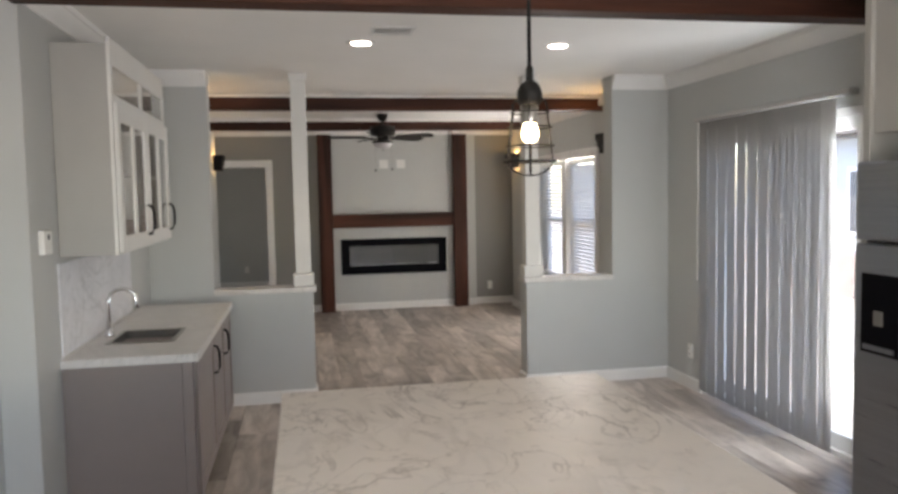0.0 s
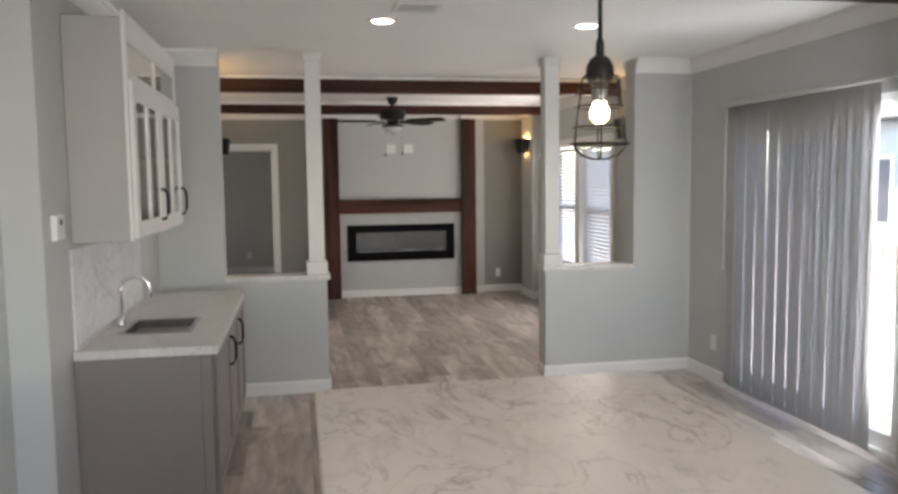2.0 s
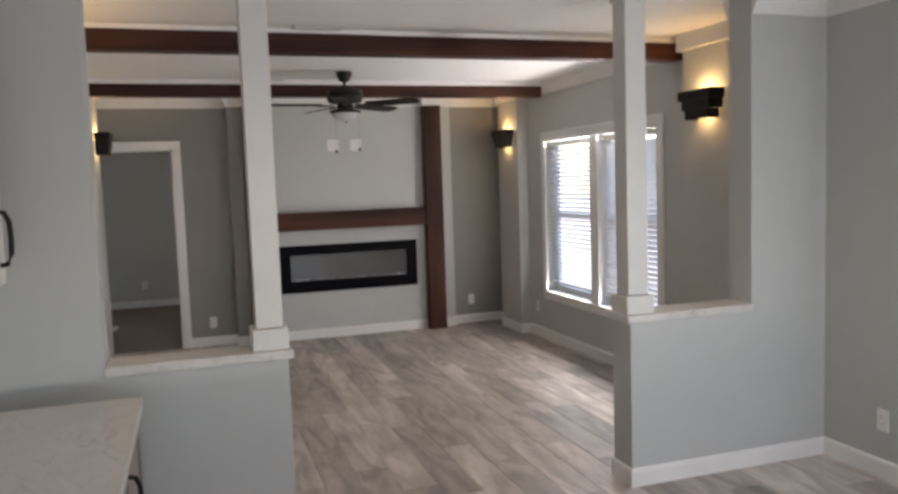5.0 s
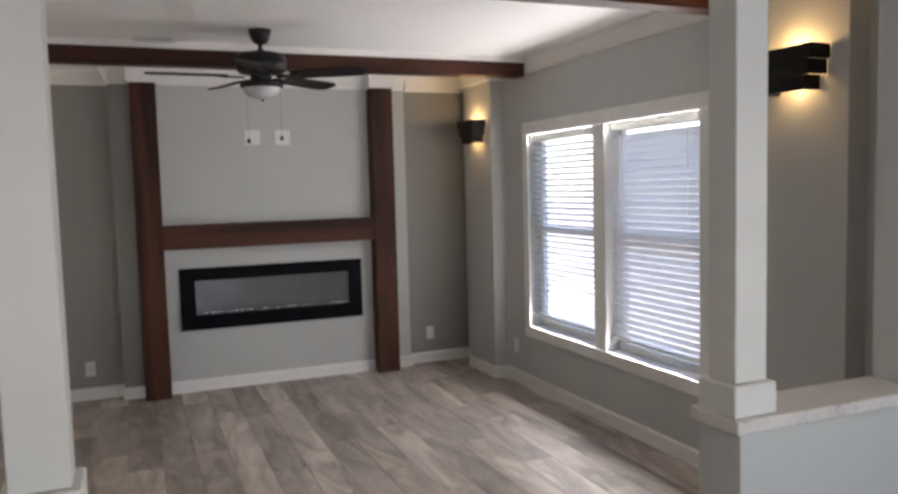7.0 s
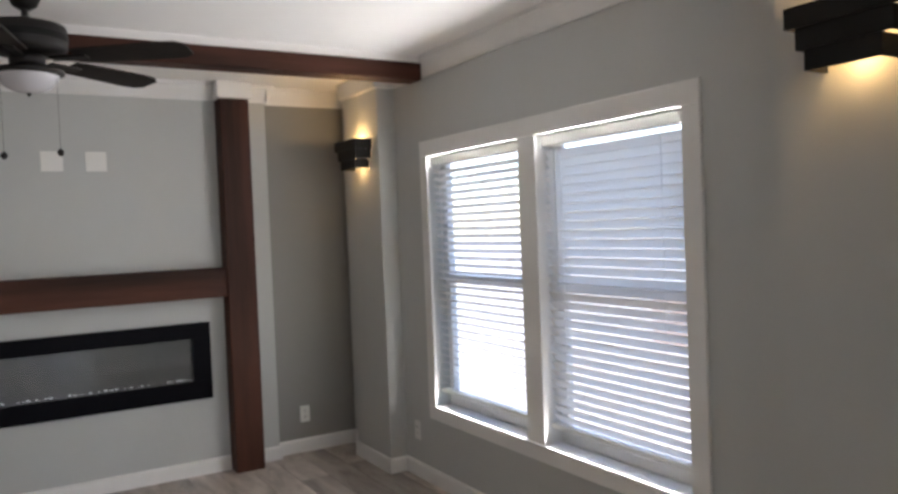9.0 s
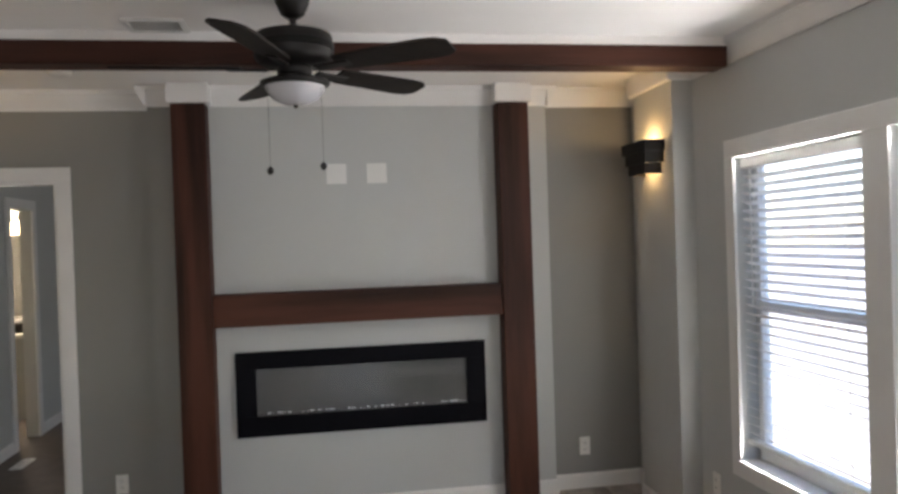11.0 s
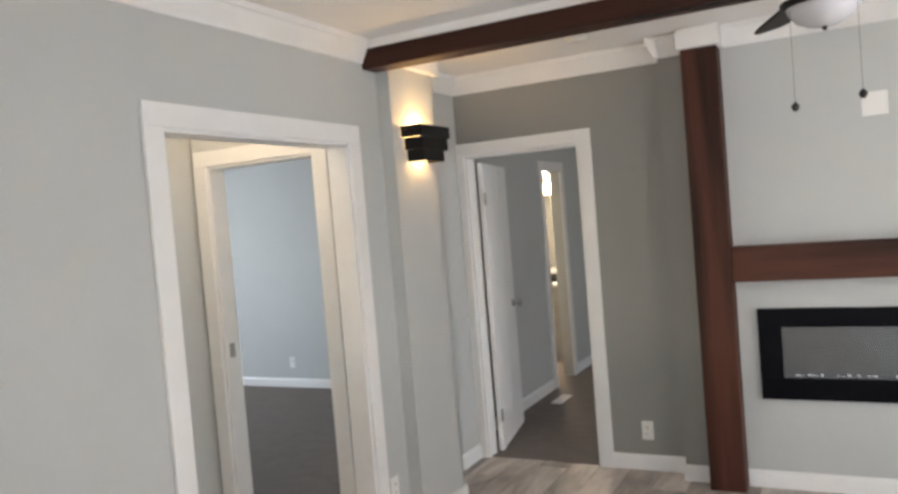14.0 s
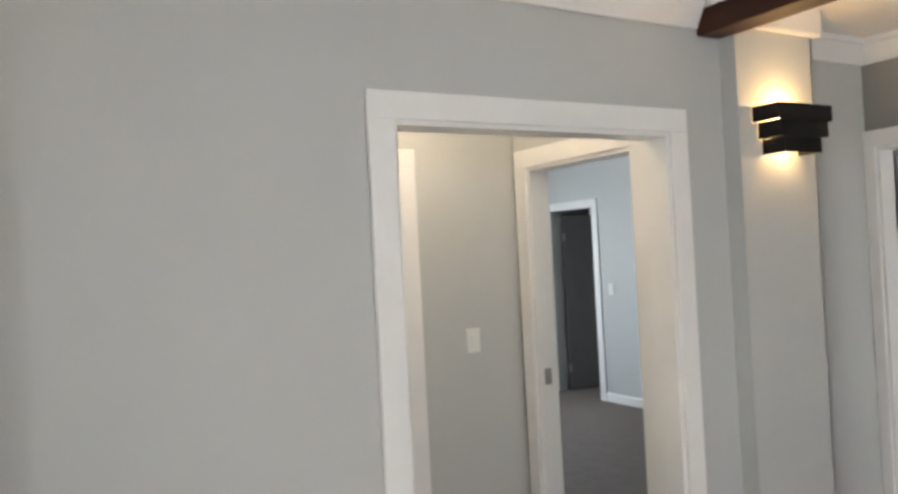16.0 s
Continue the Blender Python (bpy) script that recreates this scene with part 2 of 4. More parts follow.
BRICK_WALL = plain("pale_brick", (0.30, 0.23, 0.20), 0.85, vary=0.2, scale=8, bump=0.4, grain=40)
SOIL = plain("pale_gravel", (0.24, 0.225, 0.205), 0.95, vary=0.25, scale=1.2, bump=0.6, grain=25)
ROOFING = plain("roof_shingle", (0.12, 0.11, 0.10), 0.9, vary=0.2, bump=0.4)


# ---- building helpers ----
def cuboid(bm, x0, x1, y0, y1, z0, z1):
    c = [bm.verts.new((x, y, z)) for x in (x0, x1) for y in (y0, y1) for z in (z0, z1)]
    for f in ((0, 1, 3, 2), (4, 6, 7, 5), (0, 4, 5, 1), (2, 3, 7, 6), (0, 2, 6, 4), (1, 5, 7, 3)):
        bm.faces.new([c[i] for i in f])
    return bm


def block(x0, x1, y0, y1, z0, z1, bevel=0.0, steps=2):
    bm = bmesh.new()
    cuboid(bm, min(x0, x1), max(x0, x1), min(y0, y1), max(y0, y1), min(z0, z1), max(z0, z1))
    if bevel:
        bmesh.ops.bevel(bm, geom=bm.edges[:], offset=bevel, segments=steps, affect="EDGES", profile=0.5)
    return bm


def lathe(rings, n=32):
    """A turned body about the z axis from (radius, height) rings."""
    bm = bmesh.new()
    loops = [[bm.verts.new((r * math.cos(2 * math.pi * i / n), r * math.sin(2 * math.pi * i / n), z)) for i in range(n)] for r, z in rings]
    for a, b in zip(loops, loops[1:]):
        for i in range(n):
            bm.faces.new((a[i], a[(i + 1) % n], b[(i + 1) % n], b[i]))
    bm.faces.new(loops[0][::-1])
    bm.faces.new(loops[-1])
    for f in bm.faces:
        f.smooth = len(f.verts) == 4
    return bm


def tube(points, radius, n=10):
    """A round bar along a line of points."""
    bm = bmesh.new()
    pts = [Vector(p) for p in points]
    loops = []
    for i, p in enumerate(pts):
        d = (pts[min(i + 1, len(pts) - 1)] - pts[max(i - 1, 0)]).normalized()
        side = d.cross(Vector((0, 0, 1)) if abs(d.z) < 0.9 else Vector((1, 0, 0))).normalized()
        up = side.cross(d)
        loops.append([bm.verts.new(p + radius * (math.cos(2 * math.pi * k / n) * side + math.sin(2 * math.pi * k / n) * up)) for k in range(n)])
    for a, b in zip(loops, loops[1:]):
        for k in range(n):
            f = bm.faces.new((a[k], a[(k + 1) % n], b[(k + 1) % n], b[k]))
            f.smooth = True
    bm.faces.new(loops[0][::-1])
    bm.faces.new(loops[-1])
    return bm


def ring(radius, z, thick, n=28):
    pts = [(radius * math.cos(2 * math.pi * i / n), radius * math.sin(2 * math.pi * i / n), z) for i in range(n + 1)]
    return tube(pts, thick, 6)


def moved(bm, m):
    bmesh.ops.transform(bm, matrix=m, verts=bm.verts[:])
    return bm


def part(name, bm, material, parent=None, label="", at=None):
    """Links a bmesh as one mesh object, under a thing or a part. at: its own origin, in metres from the thing's."""
    if at is not None:
        moved(bm, Matrix.Translation(-Vector(at)))
    bmesh.ops.recalc_face_normals(bm, faces=bm.faces[:])
    me = bpy.data.meshes.new(name)
    bm.to_mesh(me)
    bm.free()
    me.materials.append(material)
    ob = new(name, me)
    if at is not None:
        ob.location = at
    if parent:
        ob.parent = parent
    if label:
        tagged(ob, label)
    return ob


def thing(name, place, label, category, group="", turn=0.0):
    """An Empty at a thing's base; its parts are built in its own coordinates."""
    e = new(name)
    e.empty_display_size = 0.1
    e.matrix_basis = pose(*place, 0, 0, turn)
    return tagged(e, label, category, group)


def setting(name, bm, material, label, category, parent=None):
    ob = part(name, bm, material, parent)
    if not parent:
        tagged(ob, label, category, kind="structure")
    return ob


def wall(name, along, base, thick, a0, a1, label, openings=(), z1=None, material=None, category="wall"):
    """A wall along x or y from base to base+thick, with openings (a0, a1, z0, z1) through it."""
    top = z1 if z1 else H
    bm = bmesh.new()
    cuts_a = sorted({a0, a1, *[v for o in openings for v in o[:2]]})
    cuts_z = sorted({0.0, top, *[v for o in openings for v in o[2:]]})
    b0, b1 = min(base, base + thick), max(base, base + thick)
    na, nz = len(cuts_a) - 1, len(cuts_z) - 1
    solid = {(i, k) for i in range(na) for k in range(nz)
             if not any(o[0] <= cuts_a[i] and cuts_a[i + 1] <= o[1] and o[2] <= cuts_z[k] and cuts_z[k + 1] <= o[3] for o in openings)}
    corners = {}

    def corner(i, side, k):
        if (i, side, k) not in corners:
            d = (b0, b1)[side]
            corners[i, side, k] = bm.verts.new((cuts_a[i], d, cuts_z[k]) if along == "x" else (d, cuts_a[i], cuts_z[k]))
        return corners[i, side, k]

    for i, k in solid:
        for side in (0, 1):
            bm.faces.new([corner(*c) for c in ((i, side, k), (i + 1, side, k), (i + 1, side, k + 1), (i, side, k + 1))])
        for di, dk, p, q in ((-1, 0, (i, k), (i, k + 1)), (1, 0, (i + 1, k), (i + 1, k + 1)), (0, -1, (i, k), (i + 1, k)), (0, 1, (i, k + 1), (i + 1, k + 1))):
            if (i + di, k + dk) not in solid:
                bm.faces.new([corner(p[0], 0, p[1]), corner(q[0], 0, q[1]), corner(q[0], 1, q[1]), corner(p[0], 1, p[1])])
    return setting(name, bm, material or WALL, label, category)


def profile_run(name, points, p0, p1, out, z, material, label, category):
    """A moulding of the profile points (out, up) from p0 to p1, standing out from the wall."""
    bm = bmesh.new()
    o = Vector((*out, 0))
    ends = []
    for p in (p0, p1):
        ends.append([bm.verts.new(Vector((*p, z)) + o * a + Vector((0, 0, b))) for a, b in points])
    n = len(points)
    for i in range(n):
        bm.faces.new((ends[0][i], ends[0][(i + 1) % n], ends[1][(i + 1) % n], ends[1][i]))
    bm.faces.new(ends[0][::-1])
    bm.faces.new(ends[1])
    return setting(name, bm, material, label, category)


CROWN = [(0, 0), (0.012, 0), (0.016, 0.014), (0.042, 0.062), (0.052, 0.088), (0.060, 0.092), (0.060, 0.118), (0, 0.118)]
BASE = [(0, 0), (0.014, 0), (0.014, 0.082), (0.008, 0.095), (0, 0.098)]


def crown(p0, p1, out):
    profile_run("crown_moulding", CROWN, p0, p1, out, H - 0.118, TRIM, "white painted crown moulding under the ceiling", "crown moulding")


def baseboard(p0, p1, out):
    profile_run("baseboard", BASE, p0, p1, out, 0.0, TRIM, "white painted baseboard along the floor", "baseboard")


def casing(name, along, face, out, a0, a1, z_top, width=0.09, label="white painted flat door casing"):
    """Flat trim round an opening on one face of a wall."""
    e = tagged(new(name), label, "door casing", kind="structure")
    t0, t1 = sorted((face, face + out * 0.018))
    for l, r, lo, hi in ((a0 - width, a0, 0, z_top), (a1, a1 + width, 0, z_top), (a0 - width, a1 + width, z_top, z_top + width)):
        b = (l, r, t0, t1) if along == "x" else (t0, t1, l, r)
        part("casing_board", block(*b, lo, hi, 0.003, 1), TRIM, e)
    return e


H = 2.61
XL, XR = -2.45, 1.82

# ---- large structure ----
NX = -2.625
NY = 0.13
DX0, DX1 = -2.57, -1.77
# house shell: living room y -4.68..0.075, dining and kitchen y -12.4..-4.83
FLOOR = setting("floor", block(-2.756, 2.0, -12.5, NY + 0.02, -0.06, -0.008), GROUT, "grey wood-look plank floor", "floor")
setting("ceiling", block(-8.4, 2.0, -12.6, 4.6, H, H + 0.12), CEILING, "white ceiling with fine texture", "ceiling")
setting("carpet_bedroom", block(-8.3, -2.56, -2.9, -0.68, -0.06, 0.004), CARPET, "grey-brown carpet", "carpet")
setting("carpet_bedroom_far", block(-8.3, -2.90, -0.68, 4.5, -0.06, 0.004), CARPET, "grey-brown carpet", "carpet")
setting("carpet_back_room", block(-2.9, 1.9, NY + 0.02, 4.5, -0.06, 0.003), CARPET, "grey-brown carpet", "carpet")

# the third opening is unseen, added to light the back room
wall("wall_east", "y", XR, 0.16, -12.4, 3.6, "grey painted wall with a double window and a sliding door",
     [(-3.19, -1.20, 0.50, 2.015), (-7.20, -5.46, 0.0, 2.10), (1.6, 2.3, 1.0, 1.9)])
wall("wall_west", "y", XL, -0.12, -7.45, -0.64, "grey painted wall with a cased opening", [(-2.60, -1.43, 0.0, 2.075)])
wall("wall_kitchen_west", "y", -2.6, -0.12, -12.4, -7.45, "grey painted kitchen wall")
setting("wall_jog", block(-2.72, XL + 0.003, -7.455, -7.33, 0, H), WALL, "grey painted wall end", "wall")
wall("wall_nook_west", "y", NX, -0.12, -0.64, NY, "grey painted side wall of the fireplace recess")
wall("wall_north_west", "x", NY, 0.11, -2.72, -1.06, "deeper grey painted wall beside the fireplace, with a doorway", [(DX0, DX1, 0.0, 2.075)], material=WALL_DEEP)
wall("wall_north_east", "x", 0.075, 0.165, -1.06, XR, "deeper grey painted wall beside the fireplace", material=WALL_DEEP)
# the wide opening is never in view, added to let light in
wall("wall_south", "x", -12.4, -0.12, -2.72, 1.98, "grey painted kitchen back wall with an unseen opening added for light", [(-2.3, 1.5, 0.95, 2.2)])
setting("chimney_breast_side", block(-1.213, -1.058, -0.002, NY + 0.002, 0, H), WALL_DEEP, "deeper grey left edge of the bump-out", "wall")
setting("chimney_breast", block(-1.058, 1.21, 0.0, 0.076, 0, H), WALL, "grey painted shallow bump-out behind the fireplace", "wall")
# pilasters that carry the wall lamps
for nm, x0, x1, y0, y1 in (("pilaster_1", -2.452, -2.37, -1.12, -0.64), ("pilaster_2", 1.70, 1.822, -0.77, -0.25),
                           ("pilaster_3", 1.70, 1.822, -4.22, -3.68), ("pilaster_4", -2.452, -2.37, -4.22, -3.68)):
    setting(nm, block(x0, x1, y0, y1, 0, H), WALL, "grey painted pilaster behind a wall lamp", "pilaster")
setting("wall_nook_return", block(-2.70, -2.37, -0.65, -0.638, 0, H), WALL, "grey painted return of the recess", "wall")

# half walls between dining area and living room
HY0, HY1 = -4.845, -4.665
wall("half_wall_west", "x", HY0, HY1 - HY0, XL, -1.222, "grey painted half wall with an opening above its ledge", [(-1.985, -1.222, 0.88, H)])
wall("half_wall_east", "x", HY0, HY1 - HY0, 0.543, XR, "grey painted half wall with an opening above its ledge", [(0.543, 1.31, 0.88, H)])
for nm, x0, x1 in (("ledge_1", -1.985, -1.198), ("ledge_2", 0.52, 1.31)):
    setting(nm, block(x0, x1, HY0 - 0.015, HY1 + 0.015, 0.88, 0.922, 0.005), LEDGE, "pale stone-look ledge on the half wall", "ledge")

# ceiling beams
for nm, x0, x1, y0, y1, top in (("beam_1", XL, XR, -3.54, -3.40, 2.58), ("beam_2", XL, XR - 0.047, -1.245, -1.105, 2.566), ("beam_3", XL, XR, -7.65, -7.50, H)):
    setting(nm, block(x0 + 0.001, x1 - 0.001, y0, y1, 2.462, top - 0.001, 0.008), BEAM, "red-brown stained wooden ceiling beam", "ceiling beam")
    # ceiling-white filler, added so the low beams do not float
    if top < H:
        setting(nm + "_filler", block(x0 + 0.001, x1 - 0.001, y0 + 0.012, y1 - 0.012, top - 0.001, H - 0.001), CEILING, "added white filler in place of bare ceiling above the beam", "trim")

# crown moulding and baseboards
W, E_, N, S = (-1, 0), (1, 0), (0, 1), (0, -1)
for run in (((XL, -7.45), (XL, -4.83), E_), ((XL, -4.66), (XL, -4.24), E_), ((XL, -3.645), (XL, -1.245), E_),
            ((NX, -0.64), (NX, NY), E_), ((-2.6, -12.4), (-2.6, -7.455), E_), ((-2.6, -7.455), (-2.365, -7.455), S), ((NX, NY), (-1.21, NY), S), ((-1.21, 0.0), (-1.08, 0.0), S), ((-1.21, NY), (-1.21, -0.06), W),
            ((-0.846, 0.0), (0.846, 0.0), S), ((1.08, 0.0), (1.21, 0.0), S), ((1.21, 0.075), (1.21, -0.06), E_), ((1.21, 0.075), (XR, 0.075), S), ((XR, 0.075), (XR, -0.23), W), ((XR, -0.805), (XR, -3.645), W),
            ((XR, -4.26), (XR, -4.66), W), ((XR, -4.83), (XR, -7.74), W), ((1.312, HY0), (XR, HY0), S), ((1.312, HY1), (XR, HY1), N),
            ((XL, HY0), (-1.987, HY0), S), ((XL, HY1), (-1.987, HY1), N)):
    crown(*run)
# boxed crown over posts and pilasters
for x0, x1, y0, y1 in ((-1.08, -0.846, -0.16, 0.001), (0.846, 1.08, -0.16, 0.001), (-2.455, -2.335, -1.103, -0.605), (1.665, 1.825, -0.805, -0.215), (1.665, 1.825, -4.255, -3.645), (-2.455, -2.335, -4.255, -3.645)):
    bm = block(x0, x1, y0, y1, 2.494, H - 0.001)
    bmesh.ops.bevel(bm, geom=bm.edges[:], offset=0.006, segments=2, affect="EDGES")
    setting("crown_cap", bm, TRIM, "white painted crown moulding boxed round a post", "crown moulding")
for run in (((DX1 + 0.085, NY), (-1.21, NY), S), ((-1.21, 0.0), (-1.06, 0.0), S), ((-1.21, NY), (-1.21, -0.014), W), ((-0.866, 0.0), (0.866, 0.0), S),
            ((1.06, 0.0), (1.21, 0.0), S), ((1.21, 0.075), (1.21, -0.014), E_), ((1.21, 0.075), (XR, 0.075), S), ((XR, 0.075), (XR, -0.25), W), ((1.70, -0.236), (1.70, -0.784), W), ((1.70, -0.77), (XR, -0.77), S), ((1.70, -0.25), (XR, -0.25), N),
            ((XR, -0.77), (XR, -3.68), W), ((1.70, -3.666), (1.70, -4.234), W), ((1.70, -3.68), (XR, -3.68), N), ((XR, -4.22), (XR, -4.66), W), ((XR, -4.83), (XR, -5.44), W), ((0.543, HY0), (XR, HY0), S),
            ((XL, HY0), (-1.222, HY0), S), ((XL, HY1), (-1.222, HY1), N), ((0.543, HY1), (XR, HY1), N), ((-1.222, HY0 - 0.014), (-1.222, HY1 + 0.014), E_), ((0.543, HY0 - 0.014), (0.543, HY1 + 0.014), W),
            ((NX, -0.64), (NX, NY), E_), ((-2.37, -1.134), (-2.37, -0.626), E_), ((XL, -1.12), (-2.37, -1.12), S), ((XL, -1.12), (XL, -1.34), E_), ((XL, -2.69), (XL, -4.66), E_), ((-2.6, -7.46), (-2.6, -12.4), E_)):
    baseboard(*run)

# cased opening in the west wall and the doorway in the north wall
casing("opening_casing", "y", XL, 1, -2.60, -1.43, 2.075)
casing("door_casing", "x", NY, -1, DX0, DX1, 2.075, 0.085)
jamb = tagged(new("opening_jamb"), "white painted jamb of the cased opening", "door jamb", kind="structure")
for b in ((-2.565, XL + 0.002, -2.601, -2.585, 0, 2.06), (-2.565, XL + 0.002, -1.445, -1.429, 0, 2.06), (-2.565, XL + 0.002, -2.601, -1.429, 2.06, 2.076)):
    part("jamb_board", block(*b), TRIM, jamb)
jamb = tagged(new("door_jamb"), "white painted door jamb", "door jamb", kind="structure")
for b in ((DX0 - 0.001, DX0 + 0.015, NY - 0.002, NY + 0.112, 0, 2.06), (DX1 - 0.015, DX1 + 0.001, NY - 0.002, NY + 0.112, 0, 2.06), (DX0 - 0.001, DX1 + 0.001, NY - 0.002, NY + 0.112, 2.06, 2.076)):
    part("jamb_board", block(*b), TRIM, jamb)

# small hall behind the cased opening
HX = -3.55
wall("wall_hall_west", "y", HX, -0.1, -2.9, -1.38, "grey painted hall wall with a door", [(-2.75, -2.05, 0.0, 2.065)])
wall("wall_hall_south", "x", -2.80, -0.1, HX, -2.57, "grey painted hall wall")
wall("wall_hall_north", "x", -1.38, 0.11, -8.2, -2.57, "grey painted wall between hall and bedroom", [(-3.44, -2.70, 0.0, 2.06)])
casing("hall_door_casing", "y", HX, 1, -2.75, -2.05, 2.065)
casing("bedroom_door_casing", "x", -1.38, -1, -3.44, -2.70, 2.06)
jamb = tagged(new("bedroom_door_jamb"), "white painted door jamb", "door jamb", kind="structure")
for b in ((-3.441, -3.425, -1.382, -1.268, 0, 2.045), (-2.715, -2.699, -1.382, -1.268, 0, 2.045), (-3.441, -2.699, -1.382, -1.268, 2.045, 2.061)):
    part("jamb_board", block(*b), TRIM, jamb)
part("strike_plate", block(-3.426, -3.422, -1.35, -1.31, 0.98, 1.06), NICKEL, jamb)

# bedroom beyond the hall
BY = 1.85
wall("wall_bedroom_north", "x", BY, 0.12, -8.2, -4.4, "grey painted bedroom wall with a closet door", [(-7.46, -6.74, 0.0, 2.08)])
wall("wall_bedroom_west", "y", -8.2, -0.12, -1.38, 3.4, "grey painted bedroom wall with a window", [(-0.9, -0.1, 1.0, 2.0)])
setting("closet_back", block(-7.9, -6.55, BY + 0.85, BY + 0.95, 0, H), WALL, "closet back wall", "wall")
setting("closet_far_side", block(-7.9, -7.8, BY + 0.12, BY + 0.85, 0, H), WALL, "closet far side wall", "wall")
setting("closet_ceiling", block(-7.9, -6.55, BY + 0.12, BY + 0.95, H + 0.004, H + 0.08), CEILING, "white closet ceiling", "ceiling")
setting("closet_side", block(-6.65, -6.55, BY + 0.12, BY + 0.85, 0, H), WALL, "closet side wall", "wall")
casing("closet_casing", "x", BY, -1, -7.46, -6.74, 2.08)
profile_run("baseboard", BASE, (-6.71, BY), (-4.6, BY), S, 0, TRIM, "white painted baseboard on the carpet", "baseboard")
profile_run("baseboard", BASE, (HX, -1.96), (HX, -1.38), E_, 0, TRIM, "white painted baseboard on the carpet", "baseboard")

# back room behind the north doorway, with a bath off it
wall("wall_back_room_west", "y", -2.80, -0.1, NY + 0.11, 4.0, "grey painted wall with a bathroom doorway", [(2.20, 2.70, 0.0, 2.04)])
wall("wall_back_room_north", "x", 3.45, 0.12, -2.80, XR, "grey painted wall of the back room")
setting("wall_back_corner", block(-2.80, -2.66, NY + 0.10, NY + 0.11, 0, H), WALL, "grey painted wall end", "wall")
casing("bath_door_casing", "y", -2.80, 1, 2.20, 2.70, 2.04)
profile_run("baseboard", BASE, (-2.80, 0.26), (-2.80, 2.11), E_, 0, TRIM, "white painted baseboard on the carpet", "baseboard")
profile_run("baseboard", BASE, (-2.80, 2.79), (-2.80, 3.45), E_, 0, TRIM, "white painted baseboard on the carpet", "baseboard")
profile_run("baseboard", BASE, (-2.80, 3.45), (XR, 3.45), S, 0, TRIM, "white painted baseboard on the carpet", "baseboard")
wall("wall_bath_north", "x", 4.0, 0.1, -4.5, -2.80, "cream bathroom wall", material=CABINET_SIDE)
wall("wall_bath_south", "x", 1.75, -0.1, -4.4, -2.90, "cream bathroom wall", material=CABINET_SIDE)
wall("wall_bath_west", "y", -4.4, -0.1, 1.65, 4.0, "cream bathroom wall", material=CABINET_SIDE)

# outside
setting("ground", block(-60, 80, -80, 80, -0.62, -0.5), SOIL, "pale gravel ground outside", "ground")
setting("house_skirting", block(-8.4, 2.0, -12.6, 4.6, -0.6, -0.065), SIDING, "house footing under the floor", "footing")
house = thing("neighbour_house", (9.0, -3.0, -0.5), "pale sided neighbour house with two windows", "house")
part("wall", block(0, 5, -9, 7, 0, 3.1), SIDING, house)
for i in range(15):
    part("siding_board", block(-0.02, 0.0, -9, 7, 0.9 + i * 0.145, 0.9 + i * 0.145 + 0.13), SIDING, house)
part("brick_skirting", block(-0.05, 0.0, -9, 7, 0, 0.85), BRICK_WALL, house)
for y in (2.6, 4.1):
    win = part("window", block(-0.06, -0.02, y, y + 0.9, 1.2, 2.5, 0.01, 1), TRIM, house)
    part("pane", block(-0.068, -0.062, y + 0.08, y + 0.82, 1.28, 2.42), DARK_GREY, win)
part("roof", block(-0.5, 5.5, -9.4, 7.4, 3.1, 3.3), ROOFING, house)

# ---- living room ----
def wood_surround():
    e = thing("fireplace_mantel", (0, 0, 0), "red-brown stained wood posts and mantel beam round the fireplace", "mantel")
    part("post", block(-1.06, -0.866, -0.137, -0.001, 0, 2.492, 0.006), POST, e)
    part("post", block(0.866, 1.06, -0.137, -0.001, 0, 2.492, 0.006), POST, e)
    part("mantel_beam", block(-0.865, 0.865, -0.118, -0.001, 1.183, 1.376, 0.006), BEAM, e)
    return e


